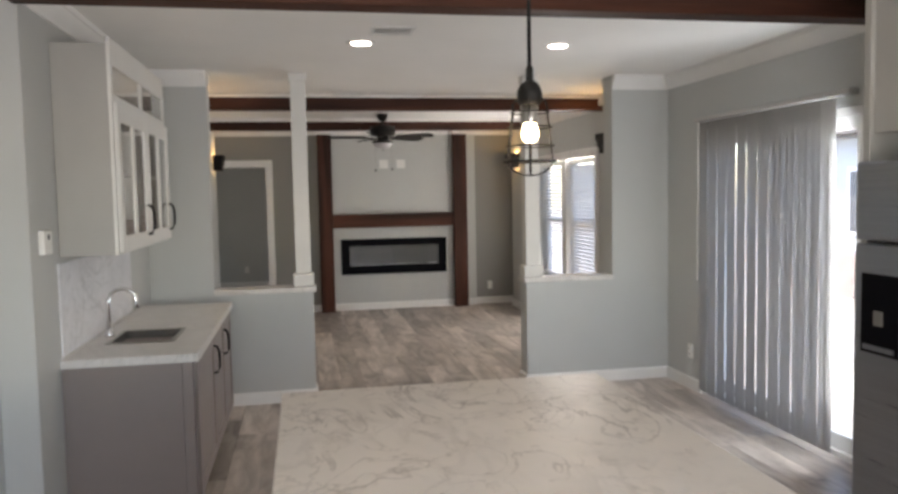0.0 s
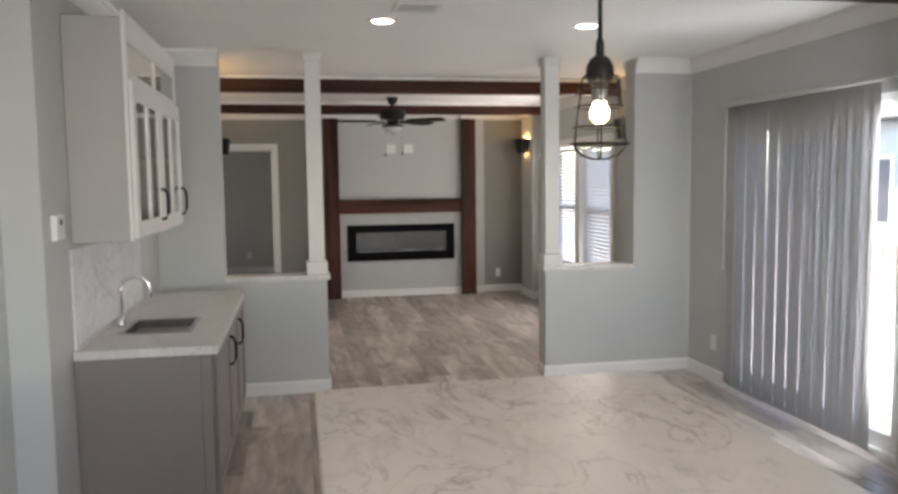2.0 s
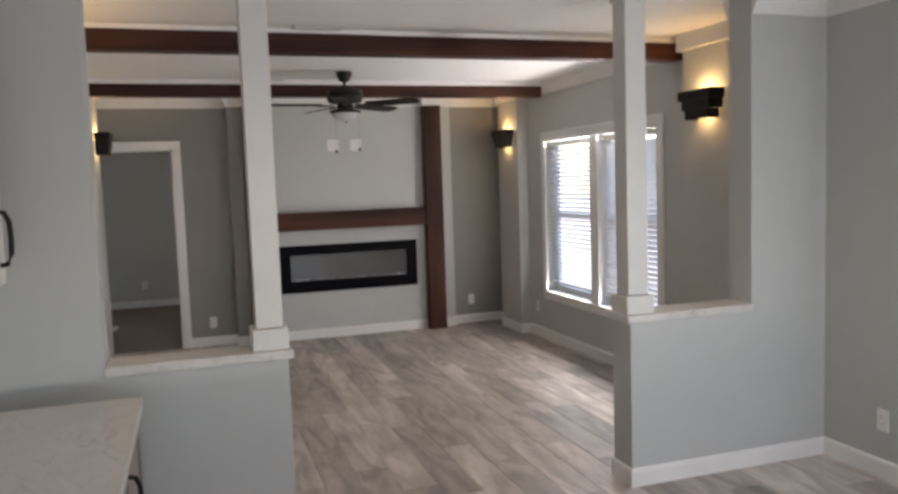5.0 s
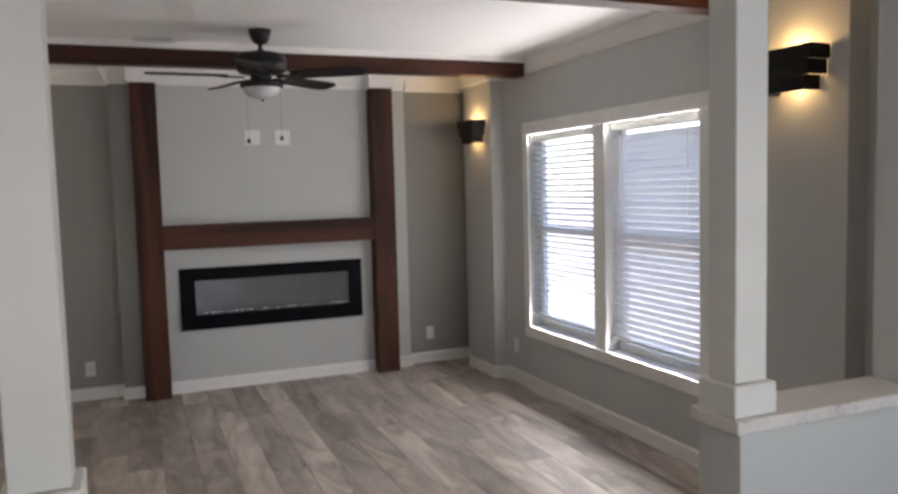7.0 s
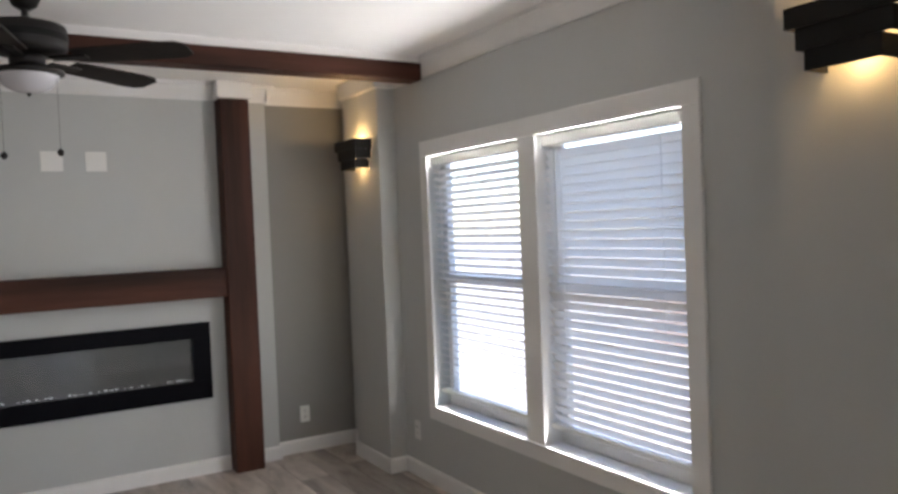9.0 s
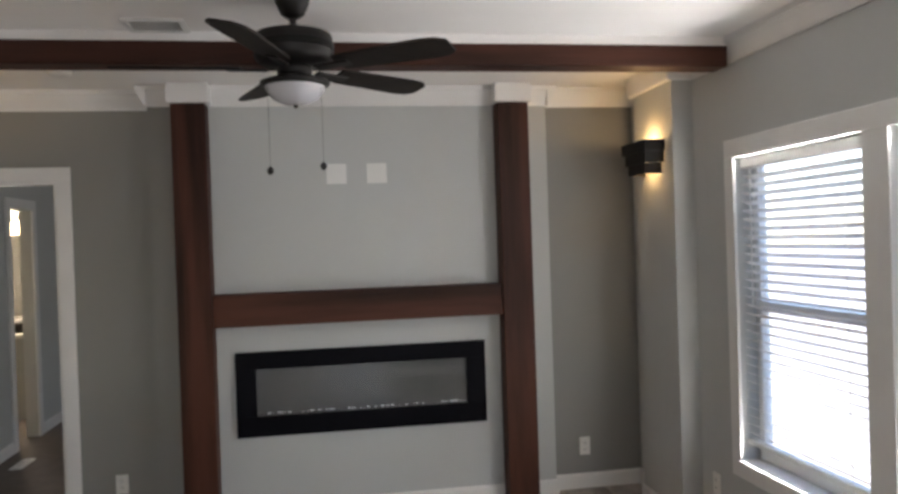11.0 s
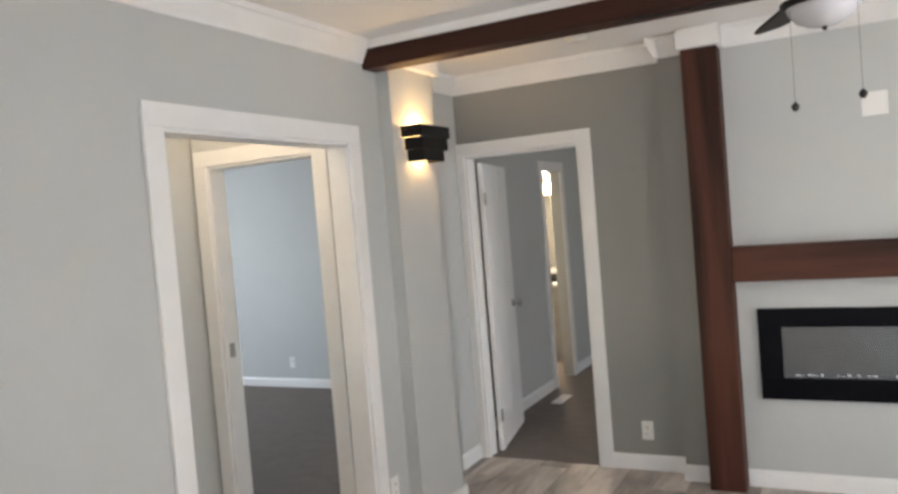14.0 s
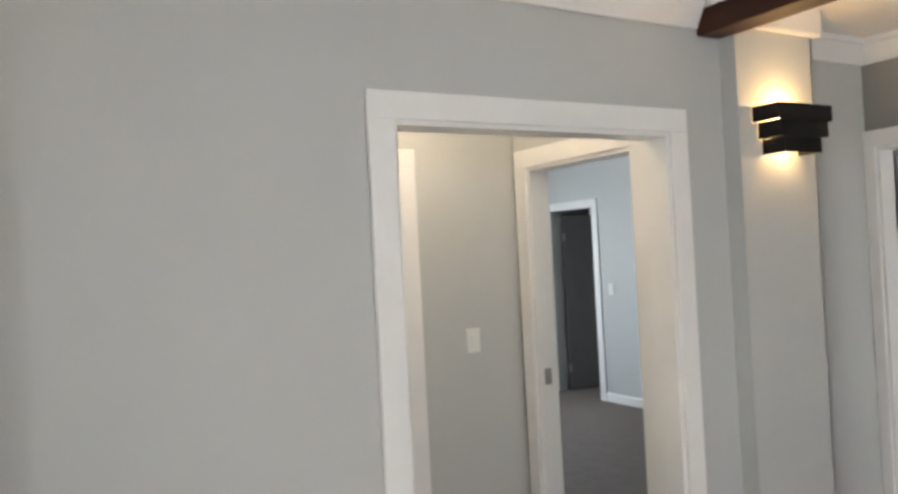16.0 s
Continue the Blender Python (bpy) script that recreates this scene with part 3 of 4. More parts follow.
def electric_fireplace():
    e = thing("electric_fireplace", (0, -0.001, 0.51), "black framed wide electric fireplace set in the wall", "fireplace")
    for b in ((-0.762, 0.762, 0.405, 0.508), (-0.762, 0.762, 0.0, 0.122), (-0.762, -0.642, 0.122, 0.405), (0.642, 0.762, 0.122, 0.405)):
        part("frame_bar", block(b[0], b[1], -0.026, 0.0, b[2], b[3], 0.002, 1), BLACK_GLOSS, e)
    part("firebox", block(-0.642, 0.642, -0.003, -0.001, 0.122, 0.405), FIREBOX, e, "grey firebox back")
    part("burner_tray", block(-0.64, 0.64, -0.020, -0.003, 0.122, 0.132), DARK_GREY, e)
    rnd = random.Random(4)
    bm = bmesh.new()
    for i in range(64):
        x, s = rnd.gauss(rnd.choice((-0.5, -0.36, -0.22, -0.05, 0.1, 0.27, 0.42, 0.56)), 0.045), rnd.uniform(0.004, 0.010)
        x = max(-0.62, min(0.62, x))
        tmp = bmesh.ops.create_icosphere(bm, subdivisions=1, radius=s, matrix=Matrix.Translation((x, rnd.uniform(-0.014, -0.008), 0.132 + s * 0.6)) @ pose(0, 0, 0, rnd.uniform(0, 90), rnd.uniform(0, 90), 0) @ Matrix.Diagonal((1, 0.35, 1, 1)))
    tagged(part("ember_crystals", bm, EMBER, e, "row of clear glass ember crystals"), kind="stuff")
    part("glass", block(-0.642, 0.642, -0.0235, -0.0215, 0.122, 0.405), TINTED, e).visible_shadow = False
    return e


def wall_plate(x, y, z, w, h, label, category, turn=0.0, kind="outlet", group=""):
    """A cover plate on a wall that faces -y before it is turned."""
    e = thing({"outlet": "wall_outlet", "switch": "light_switch", "media": "media_plate"}[kind], (x, y, z), label, category, group, turn)
    part("plate", block(-w / 2, w / 2, -0.007, 0, -h / 2, h / 2, 0.003, 2), PLASTIC, e)
    if kind == "outlet":
        for dz in (-0.02, 0.02):
            s = part("socket", block(-0.017, 0.017, -0.009, -0.006, dz - 0.014, dz + 0.014, 0.002, 1), PLASTIC, e)
            for dx in (-0.006, 0.006):
                part("slot", block(dx - 0.0015, dx + 0.0015, -0.0095, -0.0088, dz - 0.005, dz + 0.005), DARK, s)
    elif kind == "switch":
        part("rocker", block(-0.015, 0.015, -0.011, -0.006, -0.032, 0.032, 0.003, 1), PLASTIC, e)
    else:
        part("cover", block(-w * 0.34, w * 0.34, -0.009, -0.006, -h * 0.34, h * 0.34, 0.002, 1), PLASTIC, e)
    return e


def ceiling_fan(x, y):
    e = thing("ceiling_fan", (x, y, H), "dark bronze five-blade ceiling fan with an opal light bowl", "ceiling fan")
    part("canopy", lathe([(0.022, -0.088), (0.045, -0.074), (0.064, -0.03), (0.068, 0.0)]), BRONZE, e)
    part("downrod", lathe([(0.0125, -0.135), (0.0125, -0.07)], 16), BRONZE, e)
    part("rod_collar", lathe([(0.03, -0.148), (0.03, -0.128), (0.014, -0.112)], 20), BRONZE, e)
    part("motor_housing", lathe([(0.06, -0.268), (0.128, -0.262), (0.142, -0.252), (0.15, -0.24), (0.15, -0.166), (0.143, -0.152), (0.10, -0.140), (0.03, -0.136)]), BRONZE, e)
    part("motor_band", lathe([(0.1515, -0.214), (0.153, -0.210), (0.153, -0.190), (0.1515, -0.186)]), BLACK, e)
    part("switch_housing", lathe([(0.055, -0.312), (0.066, -0.306), (0.066, -0.272), (0.06, -0.266)]), BRONZE, e)
    part("light_fitter", lathe([(0.118, -0.350), (0.132, -0.343), (0.132, -0.330), (0.085, -0.316), (0.05, -0.308)]), BRONZE, e)
    part("light_bowl", lathe([(0.012, -0.418), (0.05, -0.413), (0.085, -0.396), (0.108, -0.370), (0.116, -0.346), (0.113, -0.342)]), FROSTED, e, "white opal glass bowl")
    part("finial", lathe([(0.004, -0.432), (0.009, -0.424), (0.008, -0.416)], 12), BRONZE, e)
    for k in range(5):
        turn = pose(0, 0, -0.28, 0, 0, 37 + 72 * k) @ pose(0, 0, 0, -12, 0, 0)
        bm = bmesh.new()
        line = ((0.20, 0.052), (0.24, 0.060), (0.56, 0.072), (0.63, 0.066), (0.665, 0.04))
        edge = [(a, w) for a, w in line] + [(a, -w) for a, w in line[::-1]]
        lo = [bm.verts.new((a, w, -0.004)) for a, w in edge]
        hi = [bm.verts.new((a, w, 0.004)) for a, w in edge]
        bm.faces.new(lo[::-1])
        bm.faces.new(hi)
        for i in range(len(edge)):
            bm.faces.new((lo[i], lo[(i + 1) % len(edge)], hi[(i + 1) % len(edge)], hi[i]))
        blade = part("blade", moved(bm, turn), BLADE, e, "dark wood fan blade")
        part("blade_iron", moved(block(0.10, 0.25, -0.022, 0.022, -0.012, -0.003, 0.003, 1), turn), BRONZE, blade)
    for cx, z in ((-0.10, -0.68), (0.098, -0.665)):
        c = part("pull_chain", tube([(cx, -0.05, -0.34), (cx, -0.05, z)], 0.0008, 6), BRONZE, e)
        part("chain_knob", moved(lathe([(0.003, 0.022), (0.012, 0.012), (0.013, 0.004), (0.006, -0.008)][::-1], 14), Matrix.Translation((cx, -0.05, z))), BRONZE, c)
    return e


def wall_lamp(x, y, z, turn, power):
    """A stepped black lamp on a wall that faces -y before it is turned."""
    e = thing("wall_lamp", (x, y, z), "black stepped metal wall lamp with warm light up and down", "wall lamp", "wall lamps", turn)
    for k, (l, r, d, lo, hi) in enumerate(((-0.17, 0.165, 0.125, 0.045, 0.108), (-0.14, 0.148, 0.116, -0.02, 0.046), (-0.118, 0.112, 0.107, -0.082, -0.019))):
        bm = bmesh.new()
        cuboid(bm, l, r, -d, -d + 0.008, lo, hi)
        cuboid(bm, l, l + 0.008, -d + 0.008, -0.003, lo, hi)
        cuboid(bm, r - 0.008, r, -d + 0.008, -0.003, lo, hi)
        part("tier", bm, BLACK, e)
    part("back_plate", block(-0.05, 0.05, -0.012, 0, -0.06, 0.06, 0.002, 1), BLACK, e)
    part("arm", block(-0.008, 0.008, -0.105, -0.012, -0.035, -0.02), BLACK, e)
    part("bulb", moved(lathe([(0.004, -0.03), (0.02, -0.018), (0.026, 0.0), (0.02, 0.02), (0.012, 0.03)], 16), Matrix.Translation((0, -0.055, 0.02))), SCONCE_BULB, e)
    m = pose(x, y, z, 0, 0, turn)
    lamp("wall_lamp_light", "POINT", m @ Vector((0, -0.06, 0.085)), power, WARM, 0.025)
    lamp("wall_lamp_glow", "POINT", m @ Vector((0, -0.055, -0.06)), power * 0.28, WARM, 0.025)
    return e


def column(x, y, z):
    e = thing("column", (x, y, z), "white painted square column standing on the ledge", "column", "columns on the half walls")
    top = H - z
    part("shaft", block(-0.06, 0.06, -0.06, 0.06, 0.10, top - 0.06, 0.003, 1), COLUMN, e)
    part("base", block(-0.081, 0.081, -0.081, 0.081, 0, 0.098, 0.006), COLUMN, e)
    part("capital", block(-0.07, 0.07, -0.07, 0.07, top - 0.065, top - 0.001, 0.004), COLUMN, e)
    return e


def double_window():
    """Two single-hung windows under one casing in the east wall."""
    e = tagged(new("window_1"), "white double window with horizontal blinds in a wide flat casing", "window", kind="structure")
    f0, f1 = XR - 0.018, XR
    for y0, y1, z0, z1 in ((-3.275, -3.185, 0.50, 2.015), (-1.205, -1.12, 0.50, 2.015), (-3.275, -1.12, 2.015, 2.11), (-3.275, -1.12, 0.415, 0.50)):
        part("casing_board", block(f0, f1, y0, y1, z0, z1, 0.003, 1), TRIM, e)
    part("mullion", block(f0, XR + 0.15, -2.27, -2.128, 0.50, 2.015, 0.003, 1), TRIM, e)
    part("window_sill", block(XR - 0.03, XR + 0.09, -3.19, -1.20, 0.485, 0.505, 0.004), TRIM, e)
    for y0, y1 in ((-3.19, -2.271), (-2.127, -1.20)):
        for a, b, lo, hi in ((y0, y0 + 0.045, 0.505, 2.015), (y1 - 0.045, y1, 0.505, 2.015), (y0 + 0.045, y1 - 0.045, 1.97, 2.015), (y0 + 0.045, y1 - 0.045, 0.505, 0.56), (y0 + 0.045, y1 - 0.045, 1.25, 1.30)):
            part("sash_bar", block(XR + 0.09, XR + 0.14, a, b, lo, hi, 0.003, 1), TRIM, e)
        for lo, hi in ((0.56, 1.25), (1.30, 1.97)):
            part("pane", block(XR + 0.112, XR + 0.118, y0 + 0.045, y1 - 0.045, lo, hi), GLASS, e).visible_shadow = False
    return e


def slat_blind(y0, y1, tilt, bottom):
    e = thing("window_blind", (XR + 0.045, (y0 + y1) / 2, bottom), "white horizontal slat blind hanging in the window", "blind", "window blinds")
    w, top = (y1 - y0) / 2, 2.01 - bottom
    part("headrail", block(-0.028, 0.028, -w, w, top - 0.05, top, 0.004, 1), PLASTIC, e)
    part("bottom_rail", block(-0.026, 0.026, -w, w, 0, 0.022, 0.004, 1), PLASTIC, e)
    n = int((top - 0.09) / 0.0425)
    shape = block(-0.0245, 0.0245, -w + 0.004, w - 0.004, -0.0013, 0.0013)
    first = part("slat", moved(shape, pose(0, 0, 0, 0, tilt, 0)), SLAT, e)
    first.location = (0, 0, 0.05)
    for k in range(1, n):
        o = first.copy()
        scene.collection.objects.link(o)
        o.location = (0, 0, 0.05 + k * 0.0425)
    for y in (-w * 0.7, w * 0.7):
        part("ladder_cord", tube([(-0.026, y, 0.02), (-0.026, y, top - 0.05)], 0.0012, 5), PLASTIC, e)
    part("tilt_wand", tube([(-0.034, w - 0.10, top - 0.06), (-0.036, w - 0.10, top - 0.72)], 0.004, 8), PLASTIC, e)
    return e


wood_surround()
electric_fireplace()
wall_plate(-0.125, 0, 2.08, 0.122, 0.122, "white square media plate above the fireplace", "wall plate", kind="media", group="plates above the fireplace")
wall_plate(0.121, 0, 2.08, 0.122, 0.122, "white square media plate above the fireplace", "wall plate", kind="media", group="plates above the fireplace")
wall_plate(1.43, 0.075, 0.275, 0.072, 0.118, "white double outlet low on the recess wall", "outlet")
wall_plate(-1.459, NY, 0.25, 0.072, 0.118, "white double outlet between door and fireplace", "outlet")
wall_plate(XR, -0.93, 0.30, 0.072, 0.118, "white double outlet beside the window", "outlet", -90)
wall_plate(XL, -1.27, 0.29, 0.072, 0.118, "white double outlet beside the cased opening", "outlet", 90)
ceiling_fan(-0.31, -1.75)
wall_lamp(-2.37, -0.875, 2.068, 90, 0.5)
wall_lamp(1.70, -0.515, 2.075, -90, 0.5)
wall_lamp(1.70, -3.965, 2.09, -90, 0.5)
wall_lamp(-2.37, -4.0, 2.10, 90, 0.5)
column(-1.295, -4.755, 0.922)
column(0.612, -4.755, 0.922)
double_window()
slat_blind(-3.18, -2.28, 55, 0.59)
slat_blind(-2.118, -1.21, 22, 0.59)


def ceiling_vent(x, y, w, d):
    e = thing("ceiling_vent", (x, y, H), "white slatted metal air vent in the ceiling", "air vent", "ceiling vents")
    part("backing", block(-w / 2 + 0.02, w / 2 - 0.02, -d / 2 + 0.02, d / 2 - 0.02, -0.004, -0.001), DARK_GREY, e)
    for a, b, c, f in ((-w / 2, w / 2, -d / 2, -d / 2 + 0.025), (-w / 2, w / 2, d / 2 - 0.025, d / 2), (-w / 2, -w / 2 + 0.025, -d / 2 + 0.025, d / 2 - 0.025), (w / 2 - 0.025, w / 2, -d / 2 + 0.025, d / 2 - 0.025)):
        part("frame_bar", block(a, b, c, f, -0.012, -0.001, 0.003, 1), PLASTIC, e)
    n = 6
    for k in range(n):
        y0 = -d / 2 + 0.03 + k * (d - 0.06) / n
        part("slat", moved(block(-w / 2 + 0.026, w / 2 - 0.026, -0.009, 0.009, -0.001, 0.001), pose(0, y0 + 0.01, -0.009, 35, 0, 0)), PLASTIC, e)


ceiling_vent(-0.89, -1.33, 0.25, 0.19)
ceiling_vent(-0.82, -3.60, 0.30, 0.14)
ceiling_vent(-0.74, -6.46, 0.26, 0.24)
det = thing("smoke_detector", (-1.55, -0.45, H), "white round smoke detector on the ceiling", "smoke detector")
part("housing", lathe([(0.04, -0.035), (0.058, -0.025), (0.062, -0.001)], 28), PLASTIC, det)


# ---- doors ----
def panel_door(name, hinge, width, height, angle, label, knob=True, hinges=True, paint=None):
    """A moulded six-panel leaf that reaches along +x from its hinge before it is turned."""
    e = thing(name, (*hinge, 0), label, "door", turn=angle)
    leaf = part("leaf", block(0, width, -0.0175, 0.0175, 0.012, height, 0.002, 1), paint or TRIM, e)
    for side in (-1, 1):
        for x0, x1 in ((0.11, width / 2 - 0.04), (width / 2 + 0.04, width - 0.11)):
            for z0, z1 in ((0.20, 0.85), (1.0, 1.55), (1.67, height - 0.13)):
                part("panel", block(x0, x1, side * 0.0165, side * 0.0205, z0, z1, 0.0018, 1), paint or TRIM, leaf)
    if knob:
        for side in (-1, 1):
            k = part("door_knob", moved(lathe([(0.031, 0.0), (0.03, 0.008), (0.012, 0.014), (0.011, 0.034), (0.026, 0.045), (0.029, 0.058), (0.02, 0.07), (0.004, 0.073)], 20), pose(width - 0.07, side * 0.0175, 0.97, 90 if side < 0 else -90, 0, 0)), NICKEL, leaf)
    if hinges:
        for z in (0.26, 1.78):
            part("hinge", block(-0.012, 0.03, -0.024, -0.0176, z - 0.045, z + 0.045, 0.002, 1), NICKEL, e)
    return e


panel_door("door_1", (DX0 + 0.045, NY + 0.128), 0.745, 2.03, 101, "white panel door standing open into the back room")
panel_door("door_2", (HX - 0.06, -2.74), 0.68, 2.03, 90, "white panel door closed at the end of the hall", hinges=False)
# this leaf is coloured darker to carry the shade of the closet
panel_door("closet_door", (-7.44, BY + 0.13), 0.68, 2.03, 78, "panel closet door standing ajar, its shade put into the colour", paint=DOOR_SHADED)
wall_plate(HX, -1.68, 1.225, 0.075, 0.12, "white rocker light switch on the hall wall", "switch", 90, "switch")
wall_plate(-6.50, BY, 1.20, 0.075, 0.12, "white light switch beside the closet door", "switch", 0, "switch")
wall_plate(-5.64, BY, 0.27, 0.072, 0.118, "white double outlet on the bedroom wall", "outlet")
wall_plate(-2.32, 3.45, 0.32, 0.072, 0.118, "white double outlet on the back room wall", "outlet")
reg = thing("floor_register", (-2.60, 1.75, 0.002), "white metal floor register in the carpet", "floor register", turn=0)
part("plate", block(-0.05, 0.05, -0.15, 0.15, 0, 0.006, 0.002, 1), PLASTIC, reg)
for k in range(9):
    part("louver", block(-0.035, 0.035, -0.13 + k * 0.03, -0.12 + k * 0.03, 0.006, 0.009), PLASTIC, reg)

# bathroom seen through two doorways
van = thing("bath_vanity", (-4.0, 3.0, 0), "cream bathroom vanity with a white top", "vanity")
part("cabinet", block(0, 0.85, 0.45, 0.995, 0.08, 0.82, 0.004), CABINET_SIDE, van)
part("worktop", block(-0.02, 0.88, 0.42, 0.998, 0.82, 0.86, 0.006), PLASTIC, van)
part("plinth", block(0.03, 0.82, 0.50, 0.99, 0, 0.08), CABINET_SIDE, van)
bas = thing("wicker_basket", (-3.25, 3.62, 0.86), "dark woven basket on the vanity", "basket")
part("body", lathe([(0.07, 0), (0.09, 0.05), (0.095, 0.10), (0.085, 0.10), (0.08, 0.05), (0.06, 0.01)], 20), BLADE, bas)
part("towel", moved(block(-0.06, 0.06, -0.05, 0.05, 0.02, 0.14, 0.03, 3), pose(0, 0, 0)), PLASTIC, bas)
mir = thing("bath_mirror", (-3.6, 3.998, 1.0), "frameless mirror above the vanity", "mirror")
part("glass", block(-0.4, 0.5, -0.006, 0, 0, 0.85), MIRROR, mir)
vl = thing("vanity_light", (-3.35, 3.99, 1.98), "warm glowing vanity light bar", "vanity light")
part("bar", block(-0.3, 0.3, -0.05, 0, -0.04, 0.04, 0.004), NICKEL, vl)
for dx in (-0.2, 0.0, 0.2):
    part("shade", moved(lathe([(0.055, -0.12), (0.06, -0.10), (0.045, 0.0), (0.02, 0.02)], 20), Matrix.Translation((dx, -0.10, 0))), BULB, vl)
lamp("vanity_light_glow", "POINT", (-3.35, 3.6, 1.95), 7.0, (1.0, 0.84, 0.62), 0.1)
lamp("hall_light_glow", "POINT", (-3.05, -2.1, 2.45), 1.0, (1.0, 0.80, 0.56), 0.08)
# added fill lamp at the back room's unseen opening
lamp("back_room_fill_light", "AREA", (XR + 0.1, 1.95, 1.45), 2.2, DAYLIGHT, 0.68, (0, 1.95, 1.3), size_y=0.85)
lamp("bedroom_window_light", "AREA", (-8.25, -0.5, 1.5), 6.0, DAY, 0.75, (-6, -0.4, 1.3), size_y=0.95)

# ---- dining area and kitchen ----
def bar_handle(x, y, z, parent, length=0.16):
    """A black arched pull on a face that looks along +x."""
    h = length / 2
    pts = [(x, y, z - h), (x + 0.02, y, z - h + 0.004), (x + 0.032, y, z - h * 0.6), (x + 0.034, y, z), (x + 0.032, y, z + h * 0.6), (x + 0.02, y, z + h - 0.004), (x, y, z + h)]
    part("handle", tube(pts, 0.008, 8), BLACK, parent, "black arched pull")


def base_cabinet():
    y0, y1 = -7.11, -5.26
    e = thing("base_cabinet", (XL, y0, 0), "taupe painted base cabinet under the sink counter", "base cabinet")
    d, w = 0.60, y1 - y0
    part("body", block(0.002, d, 0, w, 0.10, 0.84, 0.002, 1), CABINET_GREY, e)
    part("side_panel", block(0.002, d - 0.045, -0.012, 0, 0, 0.84, 0.002, 1), CABINET_GREY, e)
    part("corner_stile", block(d - 0.044, d + 0.004, -0.016, 0, 0, 0.84, 0.002, 1), CABINET_GREY, e)
    part("toe_kick", block(0.002, d - 0.07, 0.01, w, 0, 0.10), CABINET_GREY, e)
    for a, b, pull in ((0.05, 0.79, 0.74), (0.80, 1.36, 1.31), (1.37, w - 0.005, None)):
        door = part("door", block(d, d + 0.012, a, b, 0.13, 0.82, 0.002, 1), CABINET_GREY, e)
        for c in ((a, a + 0.06, 0.13, 0.82), (b - 0.06, b, 0.13, 0.82), (a + 0.06, b - 0.06, 0.76, 0.82), (a + 0.06, b - 0.06, 0.13, 0.19)):
            part("frame_bar", block(d + 0.012, d + 0.02, *c, 0.0015, 1), CABINET_GREY, door)
        if pull:
            bar_handle(d + 0.02, pull, 0.69, door)
    return e


def sink_counter():
    e = thing("sink_counter", (XL, -7.13, 0.84), "pale marble-look counter over the base cabinet", "countertop")
    L = 1.89
    # the slab leaves a hole for the basin
    hx0, hx1, hy0, hy1 = 0.135, 0.445, 0.39, 0.77
    bm = bmesh.new()
    for b in ((0.002, hx0, 0, hy0), (hx0, hx1, 0, hy0), (hx1, 0.63, 0, hy0), (0.002, hx0, hy1, L), (hx0, hx1, hy1, L), (hx1, 0.63, hy1, L), (0.002, hx0, hy0, hy1), (hx1, 0.63, hy0, hy1)):
        cuboid(bm, *b, 0.0, 0.04)
    bmesh.ops.remove_doubles(bm, verts=bm.verts[:], dist=0.0005)
    part("slab", bm, COUNTER_TOP, e)
    part("front_edge", block(0.63, 0.636, -0.006, L, -0.002, 0.0405, 0.002, 1), COUNTER_TOP, e)
    part("end_edge", block(0.002, 0.63, -0.006, 0.0, -0.002, 0.0405, 0.002, 1), COUNTER_TOP, e)
    s = thing("bar_sink", (XL + 0.29, -6.55, 0.88), "small square stainless steel sink set in the counter", "sink")
    a, b = 0.165, 0.20
    for r in ((-a - 0.012, a + 0.012, -b - 0.012, -b + 0.012), (-a - 0.012, a + 0.012, b - 0.012, b + 0.012), (-a - 0.012, -a + 0.012, -b + 0.012, b - 0.012), (a - 0.012, a + 0.012, -b + 0.012, b - 0.012)):
        part("rim", block(*r, 0.0005, 0.005, 0.002, 1), NICKEL, s)
    bm = bmesh.new()
    for c in ((-a + 0.012, a - 0.012, -b + 0.012, b - 0.012, -0.16, -0.155), (-a + 0.010, -a + 0.014, -b + 0.012, b - 0.012, -0.155, 0.001), (a - 0.014, a - 0.010, -b + 0.012, b - 0.012, -0.155, 0.001), (-a + 0.014, a - 0.014, -b + 0.010, -b + 0.014, -0.155, 0.001), (-a + 0.014, a - 0.014, b - 0.014, b - 0.010, -0.155, 0.001)):
        cuboid(bm, *c)
    part("basin", bm, BASIN, s)
    part("drain", moved(lathe([(0.04, 0.0), (0.04, 0.003), (0.02, 0.004)], 20), Matrix.Translation((0, 0, -0.155))), CHROME, s)
    f = thing("faucet", (XL + 0.08, -6.50, 0.88), "chrome gooseneck bar faucet behind the sink", "faucet")
    part("base", lathe([(0.027, 0), (0.027, 0.012), (0.018, 0.03), (0.014, 0.07)], 20), CHROME, f)
    pts = [(0, 0, 0.05), (0, 0, 0.19)] + [(0.075 - 0.075 * math.cos(t), 0, 0.19 + 0.075 * math.sin(t)) for t in [math.pi * k / 10 for k in range(1, 10)]] + [(0.15, 0, 0.18), (0.152, 0, 0.155)]
    part("spout", tube(pts, 0.0105, 12), CHROME, f)
    part("lever", tube([(0, -0.015, 0.045), (0.01, -0.05, 0.06), (0.02, -0.075, 0.085)], 0.006, 8), CHROME, f)


